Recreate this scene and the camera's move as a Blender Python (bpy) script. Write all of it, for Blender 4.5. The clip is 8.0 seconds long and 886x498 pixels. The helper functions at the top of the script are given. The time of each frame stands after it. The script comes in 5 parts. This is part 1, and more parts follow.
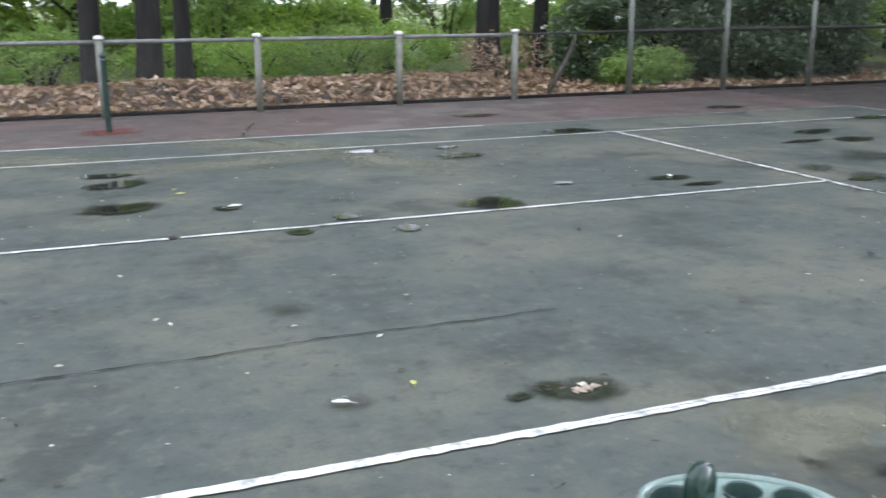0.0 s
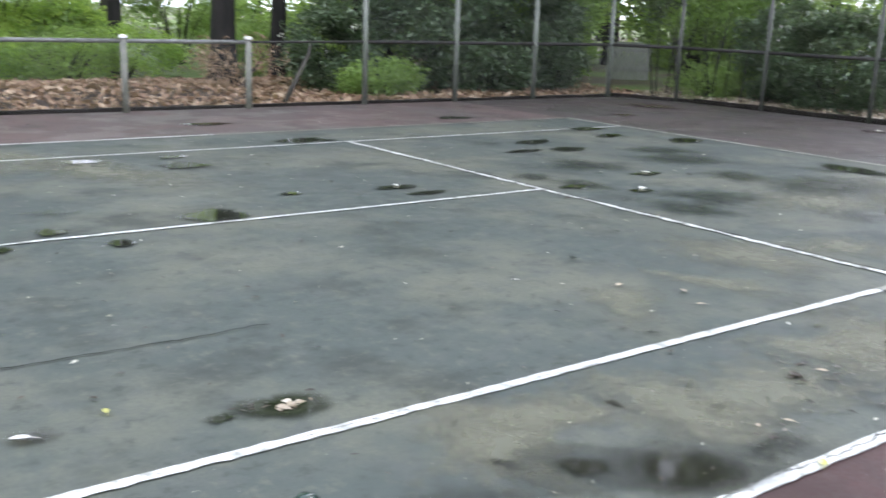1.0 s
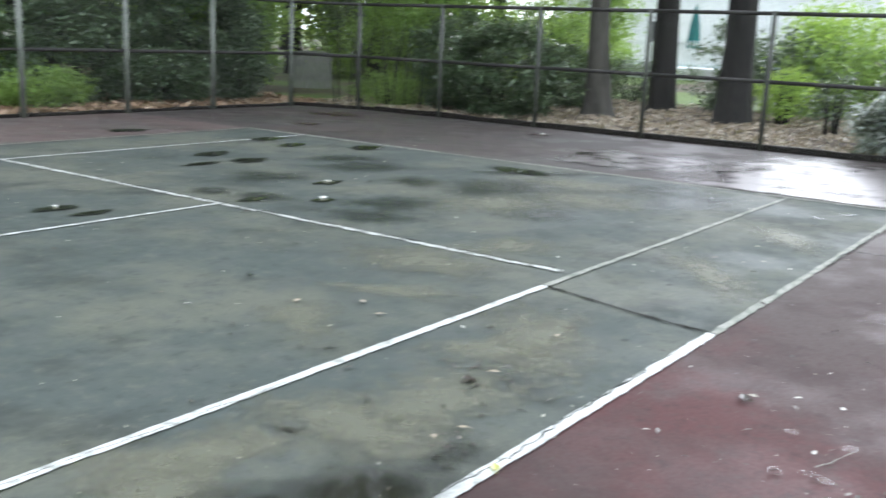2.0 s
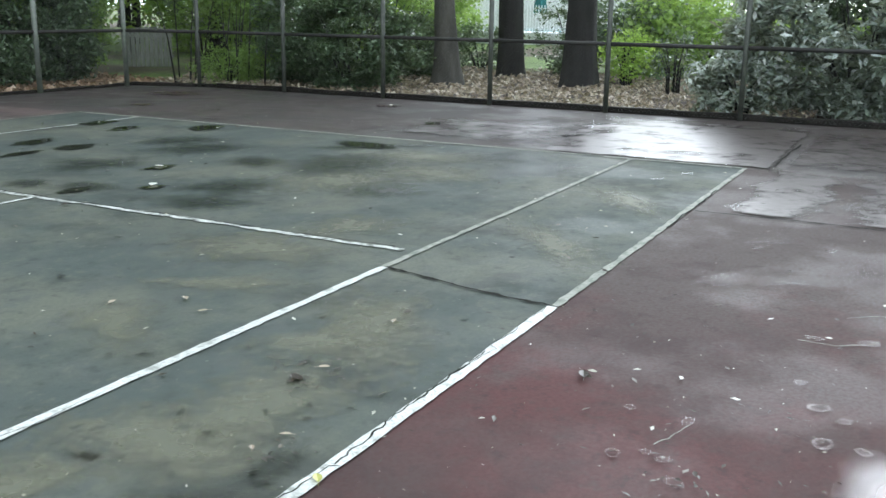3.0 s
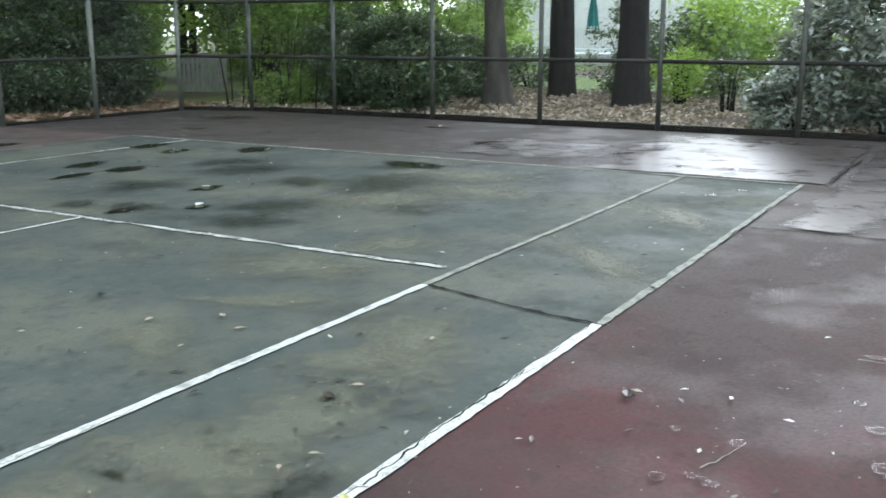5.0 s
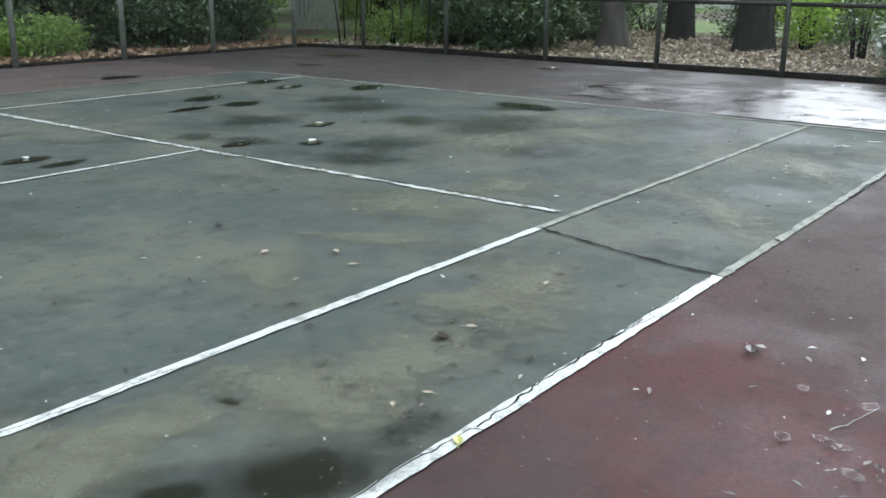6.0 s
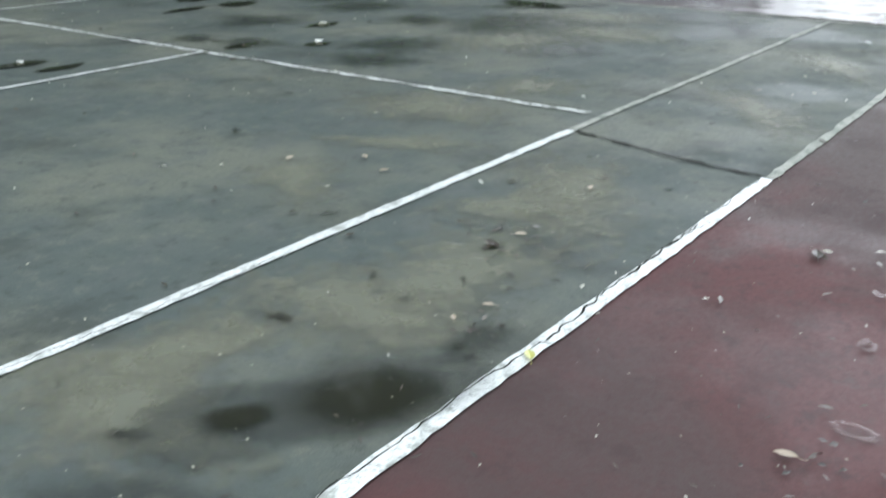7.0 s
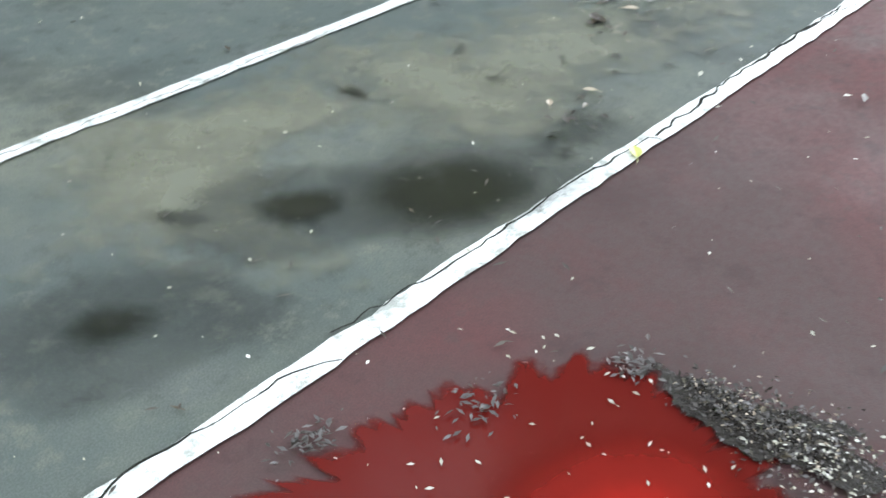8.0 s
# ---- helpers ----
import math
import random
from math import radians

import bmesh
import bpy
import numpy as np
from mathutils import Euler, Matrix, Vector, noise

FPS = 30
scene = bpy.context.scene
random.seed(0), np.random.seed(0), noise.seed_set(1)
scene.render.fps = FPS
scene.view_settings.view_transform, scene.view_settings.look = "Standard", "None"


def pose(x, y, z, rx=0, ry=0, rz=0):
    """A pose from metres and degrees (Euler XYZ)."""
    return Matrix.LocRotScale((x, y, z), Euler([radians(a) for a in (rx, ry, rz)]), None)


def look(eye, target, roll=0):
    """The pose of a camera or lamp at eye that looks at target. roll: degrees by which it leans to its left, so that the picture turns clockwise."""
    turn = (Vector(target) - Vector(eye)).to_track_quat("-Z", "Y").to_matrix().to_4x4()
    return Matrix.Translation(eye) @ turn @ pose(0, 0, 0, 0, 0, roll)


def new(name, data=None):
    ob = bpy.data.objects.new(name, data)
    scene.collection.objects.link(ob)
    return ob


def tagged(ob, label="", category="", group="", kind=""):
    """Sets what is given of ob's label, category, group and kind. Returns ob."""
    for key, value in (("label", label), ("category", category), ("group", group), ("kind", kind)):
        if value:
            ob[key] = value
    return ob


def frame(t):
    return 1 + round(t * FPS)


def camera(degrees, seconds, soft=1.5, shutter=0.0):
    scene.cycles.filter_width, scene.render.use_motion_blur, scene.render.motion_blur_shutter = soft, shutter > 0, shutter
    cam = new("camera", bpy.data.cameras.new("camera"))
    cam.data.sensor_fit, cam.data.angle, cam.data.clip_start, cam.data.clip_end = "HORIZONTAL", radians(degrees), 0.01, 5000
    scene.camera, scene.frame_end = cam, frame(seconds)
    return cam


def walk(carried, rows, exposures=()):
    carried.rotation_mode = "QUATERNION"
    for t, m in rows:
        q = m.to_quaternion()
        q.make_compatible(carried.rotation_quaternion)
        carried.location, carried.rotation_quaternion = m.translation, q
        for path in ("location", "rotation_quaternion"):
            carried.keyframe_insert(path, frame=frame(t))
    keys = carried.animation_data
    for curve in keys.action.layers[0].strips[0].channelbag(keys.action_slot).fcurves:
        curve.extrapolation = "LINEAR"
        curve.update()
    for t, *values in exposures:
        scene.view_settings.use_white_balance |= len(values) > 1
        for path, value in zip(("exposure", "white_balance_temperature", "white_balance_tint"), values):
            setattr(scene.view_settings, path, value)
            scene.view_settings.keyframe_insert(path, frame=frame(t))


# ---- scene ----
cam = camera(49.8, 8.0, 1.5, 0.35)
PATH = [
    (0, (-0.627, -1.96, 1.758), (0.069, -0.153, 1.259), -0.3),
    (0.5, (-0.501, -1.948, 1.746), (0.413, -0.238, 1.252), 0.2),
    (1, (-0.385, -2.02, 1.776), (0.764, -0.453, 1.3), 1.9),
    (1.5, (-0.294, -2.034, 1.792), (1.072, -0.67, 1.269), 1.6),
    (2, (-0.084, -1.954, 1.767), (1.507, -0.822, 1.332), 2.5),
    (2.2, (-0.004, -1.941, 1.787), (1.658, -0.92, 1.345), 2.9),
    (3.3, (0.396, -1.979, 1.748), (2.125, -1.1, 1.262), 0.6),
    (3.5, (0.411, -1.989, 1.737), (2.143, -1.11, 1.257), 0.2),
    (4, (0.474, -2.021, 1.723), (2.225, -1.165, 1.276), -1.0),
    (4.2, (0.484, -2.038, 1.717), (2.23, -1.167, 1.278), -1.2),
    (5.3, (0.499, -1.953, 1.679), (2.129, -0.896, 1.206), -0.1),
    (5.5, (0.508, -1.943, 1.685), (2.1, -0.846, 1.173), -0.4),
    (6, (0.521, -1.866, 1.651), (2.057, -0.712, 1.098), 0.5),
    (6.5, (0.528, -1.71, 1.602), (2.08, -0.589, 1.023), 2.6),
    (7, (0.532, -1.491, 1.573), (2.038, -0.402, 0.834), 0.2),
    (7.5, (0.598, -1.36, 1.504), (1.993, -0.312, 0.526), 0.9),
    (8, (0.816, -1.24, 1.424), (2.045, -0.164, 0.269), 0.8),
]
walk(cam, [(t, look(eye, target, roll)) for t, eye, target, roll in PATH], [(0.0, 0.2, 6290, 22), (0.6, 0.25, 6290, 21), (1.0, 0.4, 6320, 22), (1.45, 0.28, 6340, 19), (2.2, 0.24, 6320, 15), (3.3, -0.04, 6270, 10), (7.0, -0.04, 6310, 13), (7.5, 0.02, 6320, 13), (8.0, 0.34, 6350, 13)])

# ---- world, light ----
world = bpy.data.worlds.new("overcast_sky")
scene.world = world
world.use_nodes = True
wn = world.node_tree
sky = wn.nodes.new("ShaderNodeTexSky")
sky.sky_type, sky.sun_disc = "NISHITA", False
sky.sun_elevation, sky.sun_rotation = radians(25), radians(85)
sky.air_density, sky.dust_density = 1.0, 1.0
pale = wn.nodes.new("ShaderNodeHueSaturation")
pale.inputs["Saturation"].default_value = 0.22
wn.links.new(sky.outputs[0], pale.inputs["Color"])
wn.links.new(pale.outputs[0], wn.nodes["Background"].inputs["Color"])
wn.nodes["Background"].inputs["Strength"].default_value = 0.06
cloud = wn.nodes.new("ShaderNodeBackground")
cloud.inputs["Color"].default_value, cloud.inputs["Strength"].default_value = (0.83, 0.92, 1.0, 1), 2.6
both = wn.nodes.new("ShaderNodeAddShader")
wn.links.new(wn.nodes["Background"].outputs[0], both.inputs[0])
wn.links.new(cloud.outputs[0], both.inputs[1])
wn.links.new(both.outputs[0], wn.nodes["World Output"].inputs["Surface"])
sun = new("sun", bpy.data.lights.new("sun", "SUN"))
sun.data.energy, sun.data.angle, sun.data.color = 1.55, radians(32), (0.9, 0.96, 1.0)
sun.matrix_world = look((24, 2.0, 11.2), (0, 0, 0))


# ---- materials ----
def material(name):
    m = bpy.data.materials.new(name)
    m.use_nodes = True
    return m, m.node_tree, m.node_tree.nodes["Principled BSDF"]


def node(nt, kind, **values):
    n = nt.nodes.new(kind)
    for k, v in values.items():
        n.inputs[k.replace("_", " ")].default_value = v
    return n


def noise_of(nt, scale, detail=4.0, rough=0.55, stretch=(1, 1, 1), shift=(0, 0, 0)):
    tc = nt.nodes.new("ShaderNodeTexCoord")
    mp = nt.nodes.new("ShaderNodeMapping")
    mp.inputs["Scale"].default_value, mp.inputs["Location"].default_value = stretch, shift
    nt.links.new(tc.outputs["Object"], mp.inputs["Vector"])
    n = node(nt, "ShaderNodeTexNoise", Scale=scale, Detail=detail, Roughness=rough)
    nt.links.new(mp.outputs[0], n.inputs["Vector"])
    return n.outputs["Fac"]


def step(nt, value, lo, hi, a=0.0, b=1.0):
    n = nt.nodes.new("ShaderNodeMapRange")
    n.interpolation_type = "SMOOTHSTEP"
    for i, v in enumerate((lo, hi, a, b)):
        n.inputs[i + 1].default_value = v
    nt.links.new(value, n.inputs[0])
    return n.outputs[0]


def blend(nt, fac, a, b, mode="MIX"):
    n = nt.nodes.new("ShaderNodeMix")
    n.data_type, n.blend_type = "RGBA", mode
    for sock, v in ((n.inputs[0], fac), (n.inputs[6], a), (n.inputs[7], b)):
        if isinstance(v, (int, float)):
            sock.default_value = v
        elif isinstance(v, tuple):
            sock.default_value = (*v, 1)
        else:
            nt.links.new(v, sock)
    return n.outputs[2]


def maths(nt, op, a, b=0.0):
    n = nt.nodes.new("ShaderNodeMath")
    n.operation = op
    for sock, v in zip(n.inputs, (a, b)):
        if isinstance(v, (int, float)):
            sock.default_value = v
        else:
            nt.links.new(v, sock)
    return n.outputs[0]


def relief(nt, bsdf, height, strength, distance):
    b = node(nt, "ShaderNodeBump", Strength=strength, Distance=distance)
    nt.links.new(height, b.inputs["Height"])
    nt.links.new(b.outputs[0], bsdf.inputs["Normal"])


def court_paint(name, fresh, worn, dull, dark, wet_lo, wet_hi, rough=(0.2, 0.5), bare=None):
    m, nt, b = material(name)
    big = noise_of(nt, 0.55, 5, 0.6)
    mid = noise_of(nt, 3.0, 7, 0.7, shift=(7, 3, 0))
    fine = noise_of(nt, 38, 3, 0.7)
    grit = noise_of(nt, 190, 2, 0.6)
    blot = noise_of(nt, 1.1, 7, 0.62, shift=(3, 11, 0))
    c = blend(nt, step(nt, big, 0.42, 0.62), fresh, worn)
    c = blend(nt, step(nt, mid, 0.47, 0.66, 0, 0.8), c, dull)
    if bare:
        # the colour coat has worn off towards one end of the slab
        tc = nt.nodes.new("ShaderNodeTexCoord")
        sep = nt.nodes.new("ShaderNodeSeparateXYZ")
        nt.links.new(tc.outputs["Object"], sep.inputs[0])
        along = maths(nt, "ADD", sep.outputs[0], maths(nt, "MULTIPLY", maths(nt, "SUBTRACT", mid, 0.5), 5.0))
        c = blend(nt, step(nt, along, bare[0], bare[1]), c, bare[2])
    c = blend(nt, step(nt, blot, 0.5, 0.68, 0, 0.75), c, dark)
    mottle = noise_of(nt, 7.5, 5, 0.7, shift=(2, 9, 0))
    c = blend(nt, step(nt, mottle, 0.52, 0.68, 0, 0.65), c, worn)
    c = blend(nt, step(nt, mottle, 0.47, 0.32, 0, 0.6), c, dark)
    c = blend(nt, step(nt, fine, 0.35, 0.75, 0, 0.45), c, dull)
    c = blend(nt, step(nt, grit, 0.3, 0.7, 0.0, 0.4), c, dark)
    nt.links.new(c, b.inputs["Base Color"])
    wet = step(nt, noise_of(nt, 0.8, 5, 0.6, shift=(1, 5, 0)), wet_lo, wet_hi)
    r = maths(nt, "ADD", step(nt, wet, 0, 1, rough[1], rough[0]), step(nt, fine, 0.3, 0.8, -0.06, 0.1))
    nt.links.new(r, b.inputs["Roughness"])
    b.inputs["IOR"].default_value, b.inputs["Specular IOR Level"].default_value = 1.4, 0.22
    h = maths(nt, "ADD", maths(nt, "MULTIPLY", fine, 0.6), maths(nt, "MULTIPLY", grit, 0.4))
    relief(nt, b, h, 0.25, 0.004)
    return m


M_GREEN = court_paint("green_court_paint", (0.071, 0.088, 0.080), (0.134, 0.140, 0.108), (0.092, 0.103, 0.094), (0.036, 0.042, 0.037), 0.4, 0.62, (0.58, 0.78))
M_RED = court_paint("red_court_paint", (0.092, 0.035, 0.034), (0.063, 0.044, 0.041), (0.074, 0.039, 0.037), (0.040, 0.026, 0.025), 0.4, 0.62, (0.58, 0.76), (4.0, 7.4, (0.074, 0.064, 0.057)))
M_REDFADED = court_paint("faded_red_court_paint", (0.08, 0.064, 0.059), (0.07, 0.065, 0.06), (0.075, 0.066, 0.06), (0.043, 0.039, 0.036), 0.4, 0.62, (0.48, 0.7))

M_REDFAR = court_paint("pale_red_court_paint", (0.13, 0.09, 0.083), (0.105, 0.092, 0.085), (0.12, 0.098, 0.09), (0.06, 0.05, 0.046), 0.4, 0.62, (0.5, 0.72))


def line_paint():
    m, nt, b = material("white_line_paint")
    wear = noise_of(nt, 9, 7, 0.7)
    fine = noise_of(nt, 60, 4, 0.7)
    c = blend(nt, step(nt, fine, 0.3, 0.75), (0.68, 0.69, 0.67), (0.5, 0.52, 0.48))
    chips = noise_of(nt, 55, 6, 0.8, shift=(4, 2, 0))
    c = blend(nt, step(nt, chips, 0.52, 0.6, 0, 0.6), c, (0.16, 0.17, 0.15))
    c = blend(nt, step(nt, wear, 0.51, 0.64, 0, 0.8), c, (0.2, 0.21, 0.18))
    nt.links.new(c, b.inputs["Base Color"])
    b.inputs["Roughness"].default_value = 0.45
    relief(nt, b, fine, 0.3, 0.003)
    return m


M_LINE = line_paint()


def chipped_line():
    m, nt, b = material("chipped_line_paint")
    wear = noise_of(nt, 11, 8, 0.75)
    fine = noise_of(nt, 70, 4, 0.7)
    c = blend(nt, step(nt, fine, 0.3, 0.75), (0.56, 0.57, 0.54), (0.38, 0.4, 0.36))
    c = blend(nt, step(nt, wear, 0.49, 0.58, 0, 0.92), c, (0.13, 0.14, 0.12))
    nt.links.new(c, b.inputs["Base Color"])
    b.inputs["Roughness"].default_value, b.inputs["Specular IOR Level"].default_value = 0.75, 0.15
    return m


M_CHIPPED = chipped_line()


def worn_line():
    m, nt, b = material("worn_line_paint")
    wear = noise_of(nt, 5, 8, 0.72)
    fine = noise_of(nt, 70, 4, 0.7)
    c = blend(nt, step(nt, fine, 0.3, 0.75), (0.36, 0.36, 0.32), (0.22, 0.23, 0.19))
    c = blend(nt, step(nt, wear, 0.45, 0.6, 0, 0.95), c, (0.16, 0.18, 0.15))
    nt.links.new(c, b.inputs["Base Color"])
    b.inputs["Roughness"].default_value, b.inputs["Specular IOR Level"].default_value = 0.75, 0.15
    return m


M_WORN = worn_line()


def plain(name, a, b_, scale, rough=0.6, metal=0.0, bump=0.0, stretch=(1, 1, 1), island=0.0):
    m, nt, b = material(name)
    n = noise_of(nt, scale, 6, 0.65, stretch)
    n2 = noise_of(nt, scale * 9, 3, 0.6, stretch)
    c = blend(nt, step(nt, n, 0.35, 0.68), a, b_)
    c = blend(nt, step(nt, n2, 0.35, 0.75, 0, 0.4), c, tuple(v * 0.55 for v in a))
    if island:
        g = nt.nodes.new("ShaderNodeNewGeometry")
        k = step(nt, g.outputs["Random Per Island"], 0, 1, 0, island)
        c = blend(nt, k, c, tuple(v * 0.35 for v in b_))
    nt.links.new(c, b.inputs["Base Color"])
    b.inputs["Roughness"].default_value, b.inputs["Metallic"].default_value = rough, metal
    if bump:
        relief(nt, b, maths(nt, "ADD", n, maths(nt, "MULTIPLY", n2, 0.5)), 0.8, bump)
    return m


M_CRACK = plain("crack_dirt", (0.012, 0.013, 0.011), (0.03, 0.03, 0.025), 20, 0.8)
M_CRACK.node_tree.nodes["Principled BSDF"].inputs["Specular IOR Level"].default_value = 0.05
M_LOWPOST = plain("pale_weathered_post", (0.17, 0.175, 0.145), (0.25, 0.25, 0.215), 6, 0.7, 0.0, 0.001)
M_POST = plain("weathered_green_post", (0.13, 0.15, 0.125), (0.2, 0.21, 0.185), 6, 0.55, 0.3, 0.001)
M_DARKPOST = plain("dark_painted_post", (0.052, 0.058, 0.048), (0.09, 0.096, 0.083), 6, 0.6, 0.1, 0.001)
M_RAIL = plain("rusty_dark_rail", (0.016, 0.016, 0.015), (0.035, 0.032, 0.028), 5, 0.75)
M_GALV = plain("galvanised_rail", (0.15, 0.155, 0.145), (0.24, 0.245, 0.235), 5, 0.6, 0.2)
M_CAP = plain("white_cap_metal", (0.75, 0.75, 0.73), (0.6, 0.6, 0.58), 14, 0.4)
M_WIRE = plain("chain_link_wire", (0.12, 0.13, 0.12), (0.2, 0.21, 0.2), 9, 0.5, 0.6)
M_BOARD = plain("wet_edging_board", (0.011, 0.010, 0.009), (0.026, 0.022, 0.019), 3, 0.6, 0, 0.006, (1, 1, 6))
M_BOARD.node_tree.nodes["Principled BSDF"].inputs["Specular IOR Level"].default_value = 0.1
M_NETPOST = plain("green_gloss_paint", (0.012, 0.035, 0.028), (0.02, 0.05, 0.04), 8, 0.22)
M_TRAY = plain("pale_green_plastic", (0.17, 0.25, 0.22), (0.22, 0.30, 0.27), 10, 0.3)
# dark colour puts the shade inside the cup wells into the plastic
M_WELLSHADE = plain("well_shade_green_plastic", (0.03, 0.06, 0.055), (0.045, 0.08, 0.07), 10, 0.35)
M_BARK = plain("dark_wet_bark", (0.008, 0.007, 0.006), (0.022, 0.019, 0.017), 2.5, 0.85, 0, 0.05, (3, 3, 0.5))
M_BEECH = plain("grey_brown_bark", (0.04, 0.037, 0.03), (0.085, 0.08, 0.066), 1.6, 0.8, 0, 0.03, (2, 2, 0.6))
M_SOIL = plain("forest_soil", (0.05, 0.036, 0.026), (0.11, 0.08, 0.058), 1.3, 0.9, 0, 0.05)
M_WHITE = plain("white_painted_metal", (0.72, 0.75, 0.76), (0.8, 0.82, 0.83), 3, 0.45)
M_HOUSE = plain("pale_house_wall", (0.68, 0.71, 0.72), (0.78, 0.8, 0.8), 0.8, 0.7)
M_ROOF = plain("grey_roof", (0.12, 0.12, 0.125), (0.2, 0.2, 0.2), 1.5, 0.8)
M_GLASS = plain("dark_window_glass", (0.03, 0.035, 0.04), (0.05, 0.055, 0.06), 2, 0.08)
M_TEAL = plain("teal_canvas", (0.012, 0.12, 0.12), (0.02, 0.17, 0.16), 5, 0.8)
M_GATE = plain("grey_weathered_wood", (0.22, 0.23, 0.2), (0.32, 0.33, 0.3), 4, 0.85, 0, 0.004, (6, 6, 1))
M_POOL = plain("pool_water", (0.15, 0.5, 0.6), (0.2, 0.58, 0.66), 0.6, 0.05)


def leaf_material(name, a, b_, c_, rough=0.45, through_light=0.35):
    m, nt, b = material(name)
    g = nt.nodes.new("ShaderNodeNewGeometry")
    rnd = g.outputs["Random Per Island"]
    col = blend(nt, step(nt, rnd, 0.0, 0.75), a, b_)
    col = blend(nt, step(nt, rnd, 0.72, 1.0), col, c_)
    col = blend(nt, step(nt, noise_of(nt, 1.3, 3), 0.35, 0.7, 0, 0.5), col, a)
    nt.links.new(col, b.inputs["Base Color"])
    b.inputs["Roughness"].default_value = rough
    t = nt.nodes.new("ShaderNodeBsdfTranslucent")
    nt.links.new(blend(nt, 0.6, col, (c_[0] * 1.6, c_[1] * 1.6, c_[2])), t.inputs["Color"])
    mix = nt.nodes.new("ShaderNodeMixShader")
    mix.inputs[0].default_value = through_light
    nt.links.new(b.outputs[0], mix.inputs[1])
    nt.links.new(t.outputs[0], mix.inputs[2])
    nt.links.new(mix.outputs[0], nt.nodes["Material Output"].inputs["Surface"])
    return m


# the palest tone stands for sky glints on these glossy leaves
L_RHODO = leaf_material("glossy_leaf_painted_glints", (0.03, 0.06, 0.026), (0.068, 0.115, 0.055), (0.24, 0.31, 0.2), 0.28, 0.2)
# near-white tones put leaf sheen and missing light into the colour
L_SHEEN = leaf_material("evergreen_leaf_painted_sheen", (0.05, 0.072, 0.056), (0.33, 0.39, 0.35), (0.78, 0.82, 0.8), 0.2, 0.18)
L_SHRUB = leaf_material("mid_green_leaf", (0.11, 0.185, 0.05), (0.2, 0.31, 0.09), (0.34, 0.48, 0.17), 0.45, 0.45)
L_BRIGHT = leaf_material("fresh_yellow_green_leaf", (0.11, 0.2, 0.04), (0.24, 0.38, 0.085), (0.42, 0.57, 0.18), 0.5, 0.55)
L_WOOD = leaf_material("woodland_leaf", (0.12, 0.2, 0.045), (0.25, 0.38, 0.09), (0.46, 0.6, 0.19), 0.5, 0.55)
L_CANOPY = leaf_material("canopy_leaf", (0.03, 0.06, 0.018), (0.06, 0.11, 0.03), (0.1, 0.16, 0.045), 0.5, 0.35)
L_FLOWER = leaf_material("white_blossom", (0.7, 0.7, 0.68), (0.78, 0.78, 0.75), (0.8, 0.78, 0.78), 0.6, 0.3)
L_LITTER = leaf_material("dry_brown_leaf", (0.2, 0.12, 0.075), (0.38, 0.26, 0.17), (0.55, 0.43, 0.31), 0.6, 0.1)
L_PALE = leaf_material("pale_litter_leaf", (0.22, 0.17, 0.12), (0.42, 0.35, 0.27), (0.62, 0.56, 0.47), 0.5, 0.1)
L_PETAL = leaf_material("fallen_petal", (0.25, 0.24, 0.18), (0.42, 0.41, 0.35), (0.68, 0.67, 0.62), 0.4, 0.1)
L_DARKBIT = leaf_material("rotten_leaf_bit", (0.02, 0.017, 0.013), (0.05, 0.04, 0.03), (0.1, 0.08, 0.05), 0.4, 0.05)
L_YELLOW = leaf_material("yellowed_leaf", (0.35, 0.36, 0.1), (0.5, 0.5, 0.16), (0.55, 0.52, 0.2), 0.4, 0.15)


def water(name, bed, bed_rim, rough=0.03, edge=(0.04, 0.16), wobble=0.18, ripple=0.0, strength=1.0, ripple_scale=14, ripple_depth=0.002, hollow=False, grain=7.0, gloss=0.5):
    """Standing rain water over painted asphalt; it thins out to nothing at its rim."""
    m, nt, b = material(name)
    at = nt.nodes.new("ShaderNodeAttribute")
    at.attribute_name = "depth"
    n = noise_of(nt, grain, 6, 0.65)
    d = maths(nt, "ADD", at.outputs["Fac"], maths(nt, "MULTIPLY", maths(nt, "SUBTRACT", n, 0.5), wobble))
    nt.links.new(blend(nt, step(nt, d, edge[1], 0.75), bed_rim, bed), b.inputs["Base Color"])
    b.inputs["Roughness"].default_value, b.inputs["IOR"].default_value = rough, 1.333
    b.inputs["Specular IOR Level"].default_value = gloss
    if ripple:
        relief(nt, b, noise_of(nt, ripple_scale, 3), ripple, ripple_depth)
    t = nt.nodes.new("ShaderNodeBsdfTransparent")
    mix = nt.nodes.new("ShaderNodeMixShader")
    cover = maths(nt, "MULTIPLY", step(nt, d, *edge), strength)
    if hollow:
        cover = maths(nt, "MULTIPLY", cover, step(nt, d, 0.3, 0.62, 1.0, 0.12))
    nt.links.new(cover, mix.inputs[0])
    nt.links.new(t.outputs[0], mix.inputs[1])
    nt.links.new(b.outputs[0], mix.inputs[2])
    nt.links.new(mix.outputs[0], nt.nodes["Material Output"].inputs["Surface"])
    return m


